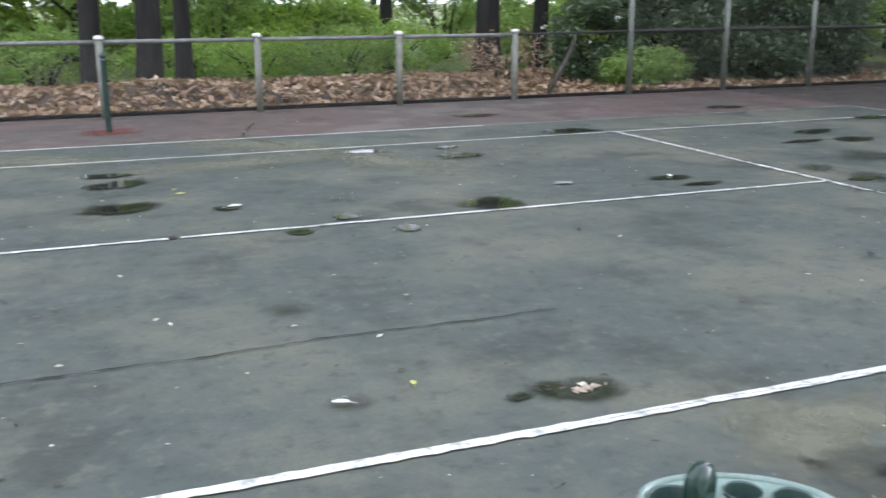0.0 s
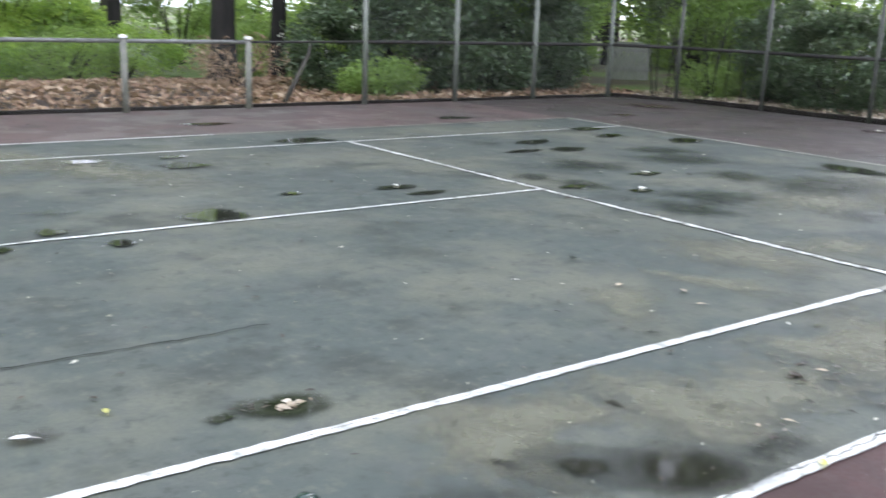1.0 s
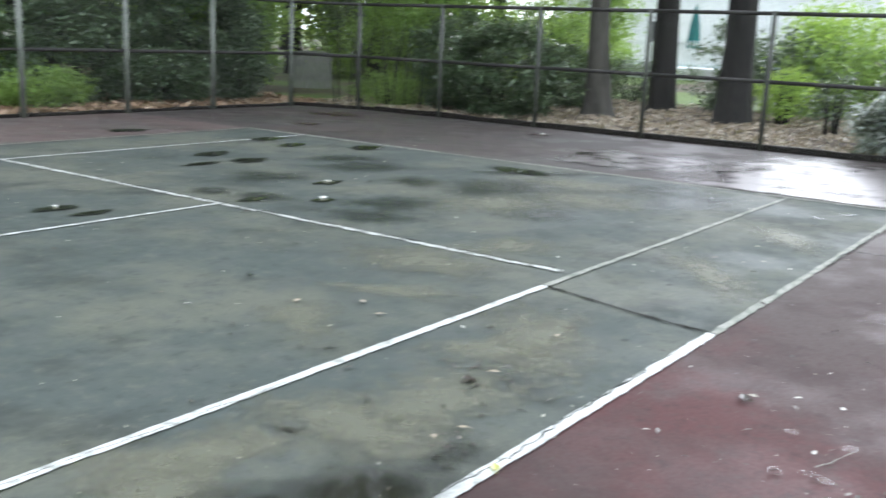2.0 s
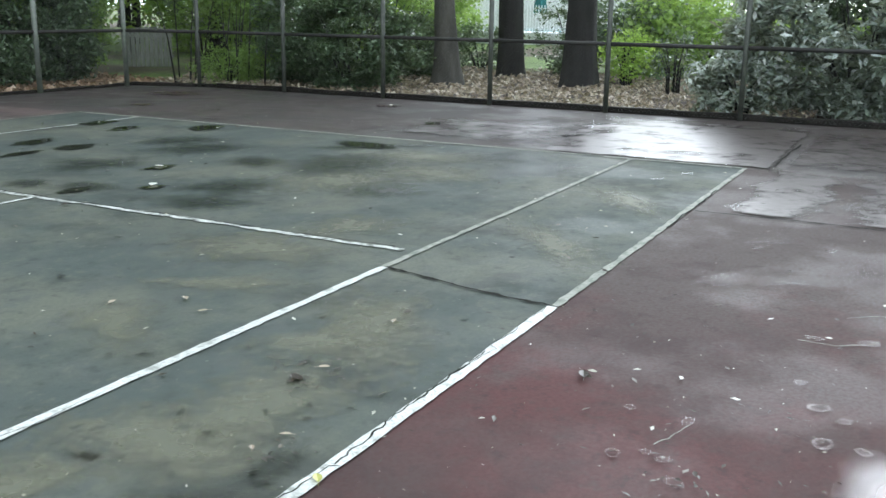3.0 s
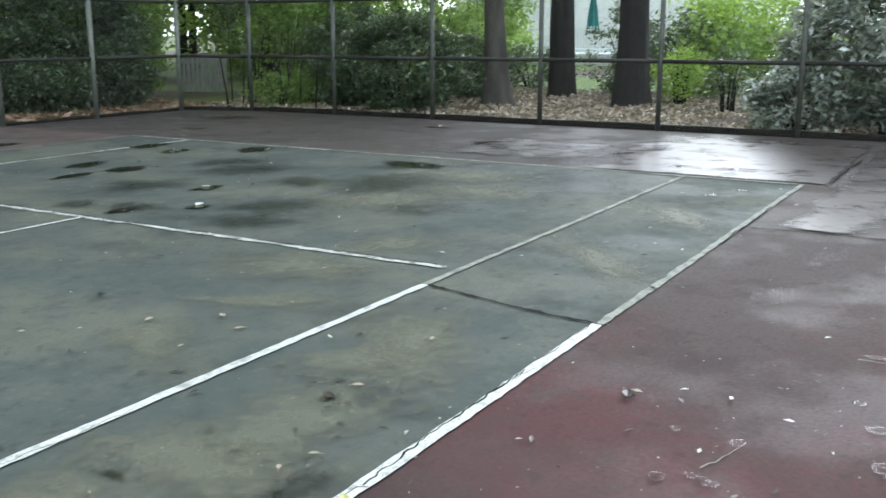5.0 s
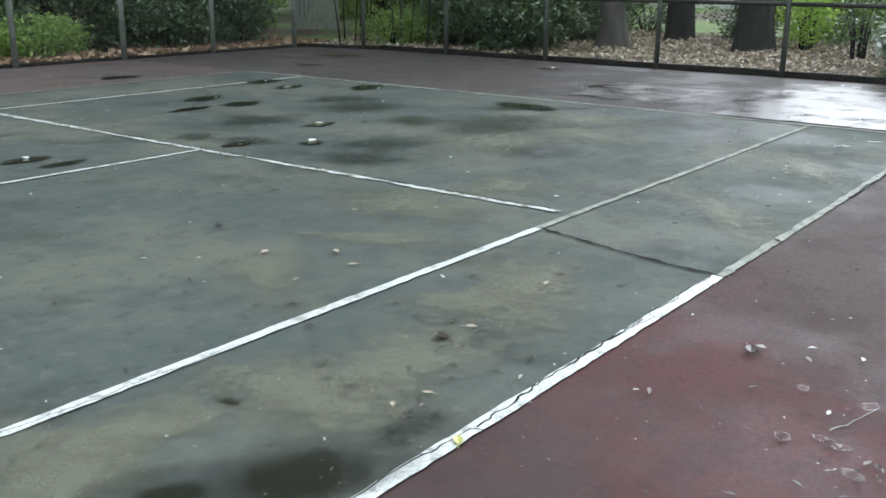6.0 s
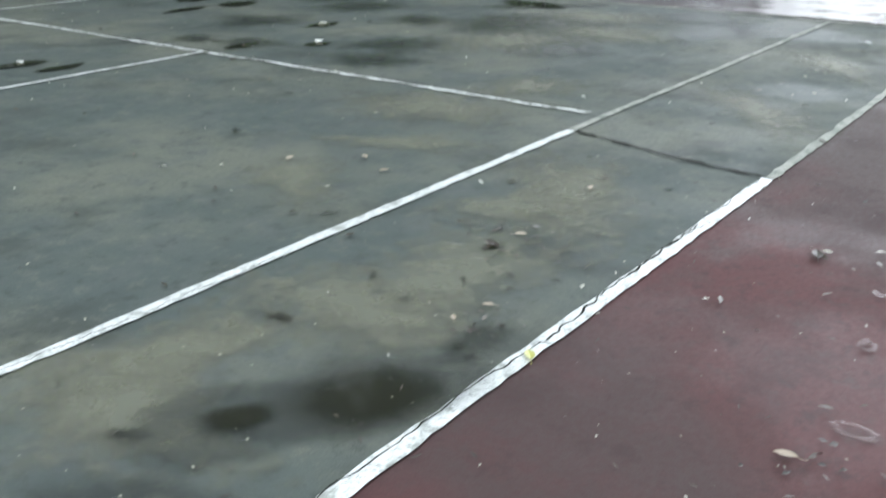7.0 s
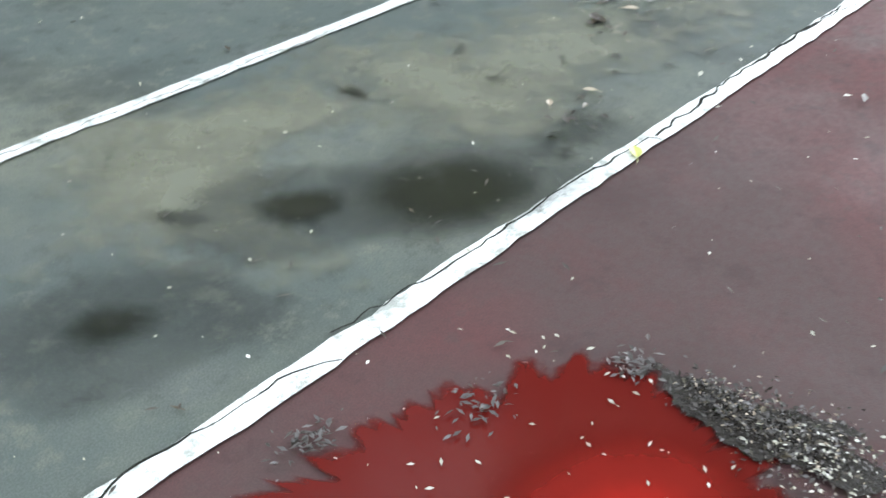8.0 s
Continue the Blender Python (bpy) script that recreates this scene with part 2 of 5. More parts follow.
W_GREEN = water("puddle_on_green", (0.014, 0.016, 0.010), (0.03, 0.034, 0.026), 0.05, (0.02, 0.45), 0.45, 0.1, gloss=0.14)
W_SOFT = water("soft_dark_puddle", (0.017, 0.016, 0.008), (0.022, 0.023, 0.016), 0.05, (0.0, 0.75), 0.35, 0.0, 0.86, gloss=0.2)
W_POND = water("olive_leaf_puddle", (0.012, 0.017, 0.006), (0.028, 0.034, 0.02), 0.06, (0.0, 0.6), 0.3, 0.0, 0.95, gloss=0.12)
W_HALO = water("wet_halo", (0.04, 0.045, 0.041), (0.045, 0.05, 0.046), 0.3, (0.0, 0.3), 0.3, 0.0, 0.3)
W_STAIN = water("dark_moss_stain", (0.018, 0.02, 0.014), (0.025, 0.027, 0.02), 0.6, (0.1, 1.0), 1.3, 0.0, 0.62, grain=22)
W_FILM = water("rain_film_on_worn_paint", (0.07, 0.056, 0.053), (0.075, 0.06, 0.056), 0.3, (0.35, 1.05), 2.3, 0.6, 1.0, 7, 0.008, grain=1.7, gloss=0.8)
W_FILMTHIN = water("broken_rain_film_on_worn_paint", (0.07, 0.056, 0.053), (0.075, 0.06, 0.056), 0.32, (0.3, 1.35), 2.5, 0.6, 1.0, 7, 0.008, grain=2.0, gloss=0.8)
W_FAINT = water("faint_dark_puddle", (0.016, 0.017, 0.012), (0.02, 0.021, 0.016), 0.08, (0.0, 0.9), 0.2, 0.0, 0.7)
W_DAMP = water("damp_patch", (0.035, 0.041, 0.036), (0.04, 0.046, 0.041), 0.3, (0.0, 0.9), 0.8, 0.1, 0.58)
W_SHEET = water("thin_water_film", (0.075, 0.05, 0.048), (0.08, 0.055, 0.052), 0.25, (0.1, 0.8), 2.0, 0.2)
W_SPLASH = water("small_water_splash", (0.10, 0.05, 0.048), (0.10, 0.05, 0.048), 0.28, (0.02, 0.4), 0.5, 0.3, 0.5, hollow=True)
W_BRIGHT = water("bright_water_film", (0.08, 0.05, 0.048), (0.09, 0.05, 0.048), 0.16, (0.0, 0.9), 0.5, 0.1)
W_GLARE = water("patchy_damp_film", (0.085, 0.058, 0.055), (0.085, 0.058, 0.055), 0.3, (0.2, 1.3), 1.9, 0.1, 0.22, grain=3)
W_MULCH = water("wet_mulch", (0.022, 0.018, 0.015), (0.03, 0.026, 0.022), 0.16, (0.12, 0.2), 1.4, 1.0, 1.0, 90, 0.02)
W_REDPATCH = water("fresh_red_paint", (0.17, 0.04, 0.038), (0.15, 0.042, 0.04), 0.6, (0.0, 0.8), 0.8, 0.1, 0.8)
W_BARE = water("bare_worn_patch", (0.16, 0.162, 0.118), (0.15, 0.155, 0.115), 0.6, (0.0, 1.0), 2.2, 0.0, 0.72, grain=8)
W_FILMGREEN = water("thin_film_on_green", (0.05, 0.062, 0.056), (0.06, 0.07, 0.065), 0.3, (0.1, 0.9), 1.8, 0.2, 0.42, grain=3)
W_RED = water("puddle_on_red", (0.085, 0.013, 0.010), (0.085, 0.009, 0.007), 0.12, (0.04, 0.14), 0.35, gloss=0.15)
W_REDDEEP = water("deep_puddle_on_red", (0.211, 0.013, 0.009), (0.136, 0.011, 0.008), 0.1, (0.0, 0.5), 0.25, gloss=0.2)


# ---- builders ----
def mesh_from(name, verts, faces, mat_, smooth=False):
    me = bpy.data.meshes.new(name)
    me.from_pydata([tuple(v) for v in verts], [], [tuple(f) for f in faces])
    if mat_:
        me.materials.append(mat_)
    if smooth:
        me.polygons.foreach_set("use_smooth", [True] * len(me.polygons))
    me.update()
    return me


def put(name, me, parent=None, label=""):
    ob = new(name, me)
    if parent:
        ob.parent = parent
    if label:
        ob["label"] = label
    return ob


def part(name, bm, mat_, parent, label="", smooth=False):
    me = bpy.data.meshes.new(name)
    bm.to_mesh(me)
    bm.free()
    me.materials.append(mat_)
    if smooth:
        me.polygons.foreach_set("use_smooth", [True] * len(me.polygons))
    return put(name, me, parent, label)


def box(bm, x0, y0, z0, x1, y1, z1, bevel=0.0):
    r = bmesh.ops.create_cube(bm, size=1, matrix=Matrix.LocRotScale(((x0 + x1) / 2, (y0 + y1) / 2, (z0 + z1) / 2), None, (x1 - x0, y1 - y0, z1 - z0)))
    if bevel:
        es = list({e for v in r["verts"] for e in v.link_edges})
        bmesh.ops.bevel(bm, geom=es, offset=bevel, segments=2, affect="EDGES")
    return bm


def tube(points, radii, sides=8):
    """A tapered tube along points: verts and faces, with closed ends."""
    vs, fs = [], []
    pts = [Vector(p) for p in points]
    for i, p in enumerate(pts):
        d = (pts[min(i + 1, len(pts) - 1)] - pts[max(i - 1, 0)]).normalized()
        a = d.orthogonal().normalized()
        if abs(d.z) > 0.9:
            a = (Vector((1, 0, 0)) - d * d.x).normalized()
        c = d.cross(a)
        for k in range(sides):
            w = 2 * math.pi * k / sides
            vs.append(p + (a * math.cos(w) + c * math.sin(w)) * radii[i])
    for i in range(len(pts) - 1):
        for k in range(sides):
            k2 = (k + 1) % sides
            fs.append((i * sides + k, i * sides + k2, (i + 1) * sides + k2, (i + 1) * sides + k))
    fs.append(tuple(range(sides))[::-1])
    fs.append(tuple((len(pts) - 1) * sides + k for k in range(sides)))
    return vs, fs


def joined(pieces):
    vs, fs = [], []
    for v, f in pieces:
        n = len(vs)
        vs += v
        fs += [tuple(i + n for i in g) for g in f]
    return vs, fs


def leaves(name, centres, length, width, mat_, rng, droop=0.3, flat=False):
    """One mesh of pointed leaves, each bent along its midrib, round the given centres."""
    n = len(centres)
    c = np.asarray(centres, float)
    yaw = rng.uniform(0, 2 * np.pi, n)
    pitch = rng.normal(0, 0.16, n) if flat else rng.normal(-droop, 0.45, n)
    roll = rng.normal(0, 0.25 if flat else 0.6, n)
    size = rng.uniform(0.45, 1.5, n)[:, None] if flat else rng.uniform(0.6, 1.25, n)[:, None]
    d = np.stack([np.cos(yaw) * np.cos(pitch), np.sin(yaw) * np.cos(pitch), np.sin(pitch)], 1)
    s = np.stack([-np.sin(yaw), np.cos(yaw), 0 * yaw], 1)
    u = np.cross(d, s)
    s2 = s * np.cos(roll)[:, None] + u * np.sin(roll)[:, None]
    u2 = np.cross(d, s2)
    a = c - d * length * size / 2
    b = c + d * length * size / 2
    mid = c + d * length * size * 0.05
    v = np.stack([a, mid + s2 * width * size / 2 + u2 * width * 0.22, b, mid - s2 * width * size / 2 + u2 * width * 0.22], 1).reshape(-1, 3)
    if flat:
        v[:, 2] = np.maximum(v[:, 2], 0.0135)
    idx = np.arange(n)[:, None] * 4
    f = np.concatenate([idx + [0, 1, 2], idx + [0, 2, 3]], 1).reshape(-1, 3)
    me = bpy.data.meshes.new(name)
    me.vertices.add(len(v))
    me.vertices.foreach_set("co", v.ravel())
    me.loops.add(f.size)
    me.loops.foreach_set("vertex_index", f.ravel().astype(np.int32))
    me.polygons.add(len(f))
    me.polygons.foreach_set("loop_start", np.arange(0, f.size, 3, dtype=np.int32))
    me.materials.append(mat_)
    me.update(calc_edges=True)
    return me


def clumps(rng, n, x, y, z0, z1, rx, ry, k, spread, hollow=0.55):
    """n leaf places in k clumps that fill an uneven dome."""
    w = rng.normal(size=(k, 3))
    w /= np.linalg.norm(w, axis=1)[:, None]
    rad = rng.uniform(hollow, 1.0, k)[:, None] ** 0.6
    w = w * rad
    cen = np.stack([x + w[:, 0] * rx, y + w[:, 1] * ry, (z0 + z1) / 2 + w[:, 2] * (z1 - z0) / 2], 1)
    pick = rng.integers(0, k, n)
    out = cen[pick] + rng.normal(size=(n, 3)) * np.array([spread, spread, spread * 0.7])
    out[:, 2] = np.maximum(out[:, 2], 0.05)
    return out


# ---- ground and court ----
def sheet(name, x0, x1, y0, y1, nx, ny, mat_, height, base=0.0):
    xs, ys = np.linspace(x0, x1, nx + 1), np.linspace(y0, y1, ny + 1)
    vs = [(x, y, base + height(x, y)) for y in ys for x in xs]
    fs = [(j * (nx + 1) + i, j * (nx + 1) + i + 1, (j + 1) * (nx + 1) + i + 1, (j + 1) * (nx + 1) + i) for j in range(ny) for i in range(nx)]
    return put(name, mesh_from(name, vs, fs, mat_, True))


def smooth01(v, a, b):
    t = min(1, max(0, (v - a) / (b - a)))
    return t * t * (3 - 2 * t)


EDGE_W, EDGE_E, EDGE_N, EDGE_S = -14.0, 17.35, 14.75, -4.6


def lie(x, y):
    """Height of the open ground round the court: a little rough, rising gently away from it."""
    out = max(x - EDGE_E, y - EDGE_N, EDGE_W - x, EDGE_S - y, 0)
    rise = 0.9 * smooth01(out, 3, 30)
    return -0.06 + rise + 0.06 * smooth01(out, 0.4, 2) * noise.noise((x * 0.7, y * 0.7, 0))


def far_axis(lo, hi, step_):
    near = list(np.arange(lo - 30, hi + 30.1, step_))
    return [lo - 900, lo - 300, lo - 120, lo - 60] + near + [hi + 60, hi + 120, hi + 300, hi + 900]


def ground():
    xs, ys = far_axis(EDGE_W, EDGE_E, 1.0), far_axis(EDGE_S, EDGE_N, 1.0)
    nx = len(xs)
    vs = [(x, y, lie(x, y)) for y in ys for x in xs]
    fs = [(j * nx + i, j * nx + i + 1, (j + 1) * nx + i + 1, (j + 1) * nx + i) for j in range(len(ys) - 1) for i in range(nx - 1)]
    m, nt, b = material("lawn_and_woodland_floor")
    patch = step(nt, noise_of(nt, 0.12, 4, 0.6), 0.42, 0.56)
    fine = noise_of(nt, 9, 5, 0.7)
    g = blend(nt, step(nt, fine, 0.3, 0.7), (0.07, 0.12, 0.025), (0.17, 0.25, 0.06))
    s = blend(nt, step(nt, fine, 0.3, 0.7), (0.05, 0.04, 0.025), (0.13, 0.1, 0.065))
    nt.links.new(blend(nt, patch, s, g), b.inputs["Base Color"])
    b.inputs["Roughness"].default_value = 0.9
    relief(nt, b, fine, 0.6, 0.04)
    tagged(put("ground", mesh_from("ground", vs, fs, m, True)), "wet lawn and bare woodland floor around the court", "ground", kind="structure")


ground()
FAR_S, FAR_D, BASE, SERVICE = 9.601, 10.973, 11.885, 6.401


def slab(name, x0, x1, y0, y1, mat_, label):
    bm = bmesh.new()
    box(bm, x0, y0, -0.15, x1, y1, 0.0)
    ob = part(name, bm, mat_, None)
    tagged(ob, label, "court surface", kind="structure")
    return ob


slab("court_floor", -BASE, BASE, 0.0, FAR_D, M_GREEN, "rain-wet faded green tennis court paint on cracked asphalt")
slab("apron_near", -BASE, BASE, EDGE_S, 0.0, M_RED, "wet worn red paint beside the doubles sideline")
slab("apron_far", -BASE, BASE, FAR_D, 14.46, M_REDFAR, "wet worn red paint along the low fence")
slab("apron_end", BASE, EDGE_E - 0.12, EDGE_S, 14.46, M_REDFADED, "wet faded red paint behind the baseline")
slab("apron_back", EDGE_W, -BASE, EDGE_S, 14.3, M_RED, "wet faded red paint at the other end")


def court_line(name, a, b, width, mat_, label, seed, rag=0.006, wander=0.006):
    """A painted stripe with ragged edges and a slight wander."""
    a, b = Vector((*a, 0)), Vector((*b, 0))
    n = max(2, int((b - a).length / 0.06))
    d = (b - a).normalized()
    s = Vector((-d.y, d.x, 0))
    vs, fs = [], []
    for i in range(n + 1):
        p = a.lerp(b, i / n)
        off = wander * noise.noise((i * 0.03, seed * 3.1, 0)) * 2
        for side in (-1, 1):
            e = rag * (noise.noise((i * 0.7, seed * 7.7 + side, 4)) * 2 + min(0, noise.noise((i * 0.21, seed * 5.1 + side, 8)) + 0.25) * 5)
            q = p + s * (off + side * (width / 2 + e))
            vs.append((q.x, q.y, 0.0088))
    for i in range(n):
        fs.append((2 * i, 2 * i + 2, 2 * i + 3, 2 * i + 1))
    return tagged(put(name, mesh_from(name, vs, fs, mat_)), label, "court line", kind="structure")


court_line("near_doubles_sideline", (-BASE, -0.006), (5.62, -0.003), 0.072, M_LINE, "freshly repainted white doubles sideline on red and green asphalt", 1)
court_line("worn_doubles_sideline", (5.64, -0.005), (BASE, -0.005), 0.058, M_WORN, "worn cracked white doubles sideline", 2, 0.007)
court_line("near_singles_sideline", (-BASE, 1.308), (5.9, 1.368), 0.064, M_LINE, "white painted singles sideline", 3)
court_line("worn_singles_sideline", (5.92, 1.37), (BASE, 1.376), 0.052, M_WORN, "worn white singles sideline", 4)
court_line("service_line", (SERVICE, 1.5), (SERVICE, FAR_S), 0.075, M_CHIPPED, "chipped white service line over a crack", 5, 0.012, 0.012)
court_line("centre_service_line", (0.06, 5.487), (SERVICE, 5.487), 0.05, M_LINE, "white centre service line", 6)
court_line("centre_line_beyond_net", (-SERVICE, 5.46), (-0.03, 5.487), 0.05, M_LINE, "white centre service line beyond the net line", 7)
court_line("far_singles_sideline", (-BASE, FAR_S), (BASE, FAR_S), 0.05, M_LINE, "thin white far singles sideline", 8)
court_line("far_doubles_sideline", (-BASE, FAR_D - 0.01), (5.0, FAR_D - 0.01), 0.06, M_LINE, "thin white far doubles sideline", 9)
court_line("faded_doubles_sideline", (5.05, FAR_D), (BASE, FAR_D), 0.04, M_WORN, "faded far doubles sideline", 10)
court_line("baseline", (BASE, 0.03), (BASE, FAR_D), 0.08, M_WORN, "worn white baseline between green and red paint", 11, 0.01)


def crack(points, width, seed, label, mat_=None, name="crack"):
    vs, fs = [], []
    pts = []
    for a, b in zip(points, points[1:]):
        a, b = Vector((*a, 0)), Vector((*b, 0))
        n = max(2, int((b - a).length / 0.03))
        pts += [a.lerp(b, i / n) for i in range(n)]
    pts.append(Vector((*points[-1], 0)))
    for i, p in enumerate(pts):
        d = (pts[min(i + 1, len(pts) - 1)] - pts[max(i - 1, 0)]).normalized()
        s = Vector((-d.y, d.x, 0))
        off = 0.022 * noise.noise((i * 0.11, seed, 0)) + 0.016 * noise.noise((i * 0.6, seed, 5))
        w = width * max(0.35, 0.55 + 0.5 * noise.noise((i * 0.23, seed, 9)))
        for side in (-1, 1):
            q = p + s * (off + side * w / 2)
            vs.append((q.x, q.y, 0.0093))
    for i in range(len(pts) - 1):
        fs.append((2 * i, 2 * i + 2, 2 * i + 3, 2 * i + 1))
    tagged(put(name, mesh_from(name, vs, fs, mat_ or M_CRACK)), label, name, kind="structure")


crack([(-1.6, 2.77), (-0.2, 2.78), (0.46, 2.82), (1.04, 2.81), (1.92, 2.82)], 0.018, 1.5, "thin dark crack across green court paint")
crack([(5.9, 1.35), (5.84, 1.1), (5.69, 0.5), (5.63, 0.02)], 0.045, 2.5, "open dark crack between the two sidelines")
crack([(9.04, -0.07), (9.06, -0.55), (9.07, -1.27), (9.03, -1.8), (9.0, -4.0)], 0.045, 3.5, "dark crack across wet red paint")
crack([(1.2, 0.03), (1.5, 0.025), (1.72, 0.02), (1.86, -0.03)], 0.008, 4.5, "crack along the white sideline")
crack([(1.9, 0.03), (2.4, 0.012), (2.9, 0.026), (3.2, 0.01), (3.22, -0.03)], 0.010, 5.5, "hairline crack in the white sideline")
crack([(3.22, 0.014), (3.7, 0.026), (4.15, 0.034), (4.7, 0.02)], 0.02, 6.5, "dark crack along the white sideline")
crack([(4.5, 0.01), (4.76, -0.02), (4.8, 0.03), (5.3, 0.03), (5.6, 0.02)], 0.008, 7.5, "hairline crack in the white sideline")
crack([(1.3, 1.345), (1.9, 1.352), (2.6, 1.343), (3.3, 1.35)], 0.007, 31.5, "hairline crack in the white singles sideline")
crack([(8.2, -0.03), (9.0, -0.04), (10.2, -0.03)], 0.025, 8.5, "dark crack beside the worn sideline")
crack([(12.15, -0.29), (13.3, -0.26), (14.5, -0.31)], 0.05, 9.5, "dark crack in wet red paint")
crack([(6.45, 1.6), (6.44, 3.0), (6.43, 4.2), (6.44, 5.2), (6.45, 7.2)], 0.03, 10.5, "crack along the service line")
crack([(1.91, 12.62), (1.47, 11.11), (1.86, 10.1)], 0.04, 11.5, "thin crack across far sideline")


crack([(5.72, -1.42), (5.74, -1.6), (5.83, -1.76), (5.92, -1.82)], 0.016, 21.5, "pale curved scuff on red paint", M_WORN, "scuff")
crack([(6.3, -1.62), (6.42, -1.8), (6.48, -1.95)], 0.009, 22.5, "pale straight scuff on red paint", M_WORN, "scuff")
crack([(4.02, -1.07), (4.14, -1.11), (4.3, -1.14)], 0.007, 23.5, "pale curved scuff on red paint", M_WORN, "scuff")


# ---- rain water ----
def puddle(x, y, rx, ry, mat_, label, turn=0.0, seed=0.0, rag=0.25, z=0.012, name="puddle", jag=0.0):
    rings, segs = 9, 240 if jag else 40
    vs, depth = [(0, 0, 0)], [1.0]
    for r in range(1, rings + 1):
        for k in range(segs):
            w = 2 * math.pi * k / segs
            e = 1 + rag * (noise.noise((math.cos(w) * 1.3, math.sin(w) * 1.3, seed)) * 1.3 + 0.6 * noise.noise((math.cos(w) * 4, math.sin(w) * 4, seed + 7)))
            e += jag * (noise.noise((math.cos(w) * 9, math.sin(w) * 9, seed + 3)) + 0.8 * noise.noise((math.cos(w) * 33, math.sin(w) * 33, seed + 5)))
            f = r / rings * e
            vs.append((math.cos(w) * rx * f, math.sin(w) * ry * f, 0.0))
            depth.append(1 - r / rings)
    fs = [(0, 1 + k, 1 + (k + 1) % segs) for k in range(segs)]
    for r in range(rings - 1):
        a, b = 1 + r * segs, 1 + (r + 1) * segs
        fs += [(a + k, b + k, b + (k + 1) % segs, a + (k + 1) % segs) for k in range(segs)]
    me = mesh_from(name, vs, fs, mat_, True)
    me.attributes.new("depth", "FLOAT", "POINT").data.foreach_set("value", depth)
    ob = put(name, me)
    ob.matrix_world = pose(x, y, z, 0, 0, turn)
    if name != "puddle":
        return tagged(ob, label, name.replace("_", " "), kind="structure")
    return tagged(ob, label, "puddle", group="rain puddles")


DARK = "small dark rain puddle on green court paint"
for i, (x, y, rx, ry) in enumerate([(2.86, 5.74, 0.36, 0.3), (-0.36, 6.77, 0.42, 0.3), (-0.3, 8.03, 0.42, 0.26), (-0.36, 8.6, 0.36, 0.16), (0.57, 6.46, 0.15, 0.12),
        (1.44, 5.73, 0.14, 0.14), (1.81, 5.12, 0.13, 0.14), (0.96, 5.32, 0.13, 0.12), (3.6, 8.48, 0.36, 0.25), (3.7, 9.14, 0.2, 0.14), (5.89, 9.92, 0.5, 0.3),
        (2.62, 9.18, 0.26, 0.14), (3.9, 6.4, 0.14, 0.1), (8.87, 7.73, 0.42, 0.22), (8.95, 8.54, 0.4, 0.22), (8.15, 7.83, 0.35, 0.14), (8.3, 5.71, 0.26, 0.12),
        (7.34, 4.92, 0.16, 0.12), (5.04, 6.25, 0.3, 0.12), (5.14, 5.85, 0.25, 0.1), (11.38, 7.75, 0.42, 0.3), (10.66, 8.68, 0.35, 0.2), (10.94, 9.5, 0.4, 0.2), (9.79, 11.66, 0.4, 0.25),
        (5.4, 12.2, 0.45, 0.2), (6.83, 5.44, 0.22, 0.1), (13.86, 5.13, 0.3, 0.3), (14.3, 4.24, 0.3, 0.35), (13.55, 2.65, 0.4, 0.3), (11.09, 4.74, 0.3, 0.6)]):
    puddle(x, y, rx, ry, W_GREEN, DARK, 10 * math.sin(i), i * 1.7, 0.35)
puddle(1.45, 1.70, 0.30, 0.17, W_POND, "dark puddle with floating leaf litter beside the singles sideline", -25, 3.3, 0.3)
puddle(1.16, 1.71, 0.08, 0.06, W_POND, "small puddle holding wet leaves", 0, 4.1, 0.4)
puddle(0.43, 1.93, 0.16, 0.10, W_FAINT, "small dark puddle on green paint", 0, 5.3)
puddle(0.46, 3.39, 0.2, 0.16, W_DAMP, "small damp hollow in green paint", 0, 5.9)
SOFT = "soft-edged dark rain puddle beside the white sideline"
puddle(2.55, 0.25, 0.32, 0.23, W_SOFT, SOFT, -30, 6.1, 0.08, 0.014)
puddle(2.21, 0.50, 0.15, 0.11, W_SOFT, SOFT, -30, 7.1, 0.12, 0.014)
puddle(2.2, 0.50, 0.40, 0.27, W_HALO, "faint wet ring round a small puddle", -30, 8.1, 0.1, 0.0122)
puddle(2.56, 0.27, 0.46, 0.28, W_HALO, "faint wet ring round a dark puddle", -30, 8.7, 0.12, 0.0126)
puddle(1.6, 0.42, 0.4, 0.24, W_HALO, "shallow wet hollow in green paint", -20, 9.7, 0.3, 0.0118)
puddle(1.58, 0.44, 0.14, 0.10, W_FAINT, SOFT, -30, 9.1, 0.15)
for i, (x, y, rx, ry) in enumerate([(3.1, 0.2, 0.26, 0.13), (6.99, 3.98, 0.6, 0.55), (8.4, 2.84, 0.5, 0.5), (11.0, 4.66, 0.3, 0.95), (9.2, 5.1, 0.5, 0.5), (6.85, 6.1, 0.4, 0.35), (7.04, 5.51, 0.5, 0.4), (9.6, 4.2, 1.0, 0.9), (8.1, 6.5, 0.7, 0.6), (9.7, 6.4, 0.8, 0.6), (10.1, 7.1, 0.6, 0.5), (7.7, 4.4, 0.6, 0.45)]):
    puddle(x, y, rx, ry, W_DAMP, "damp dark patch soaked into green paint", 15 * i, 20 + i * 2.3, 0.4, 0.0095 + 0.0002 * i)
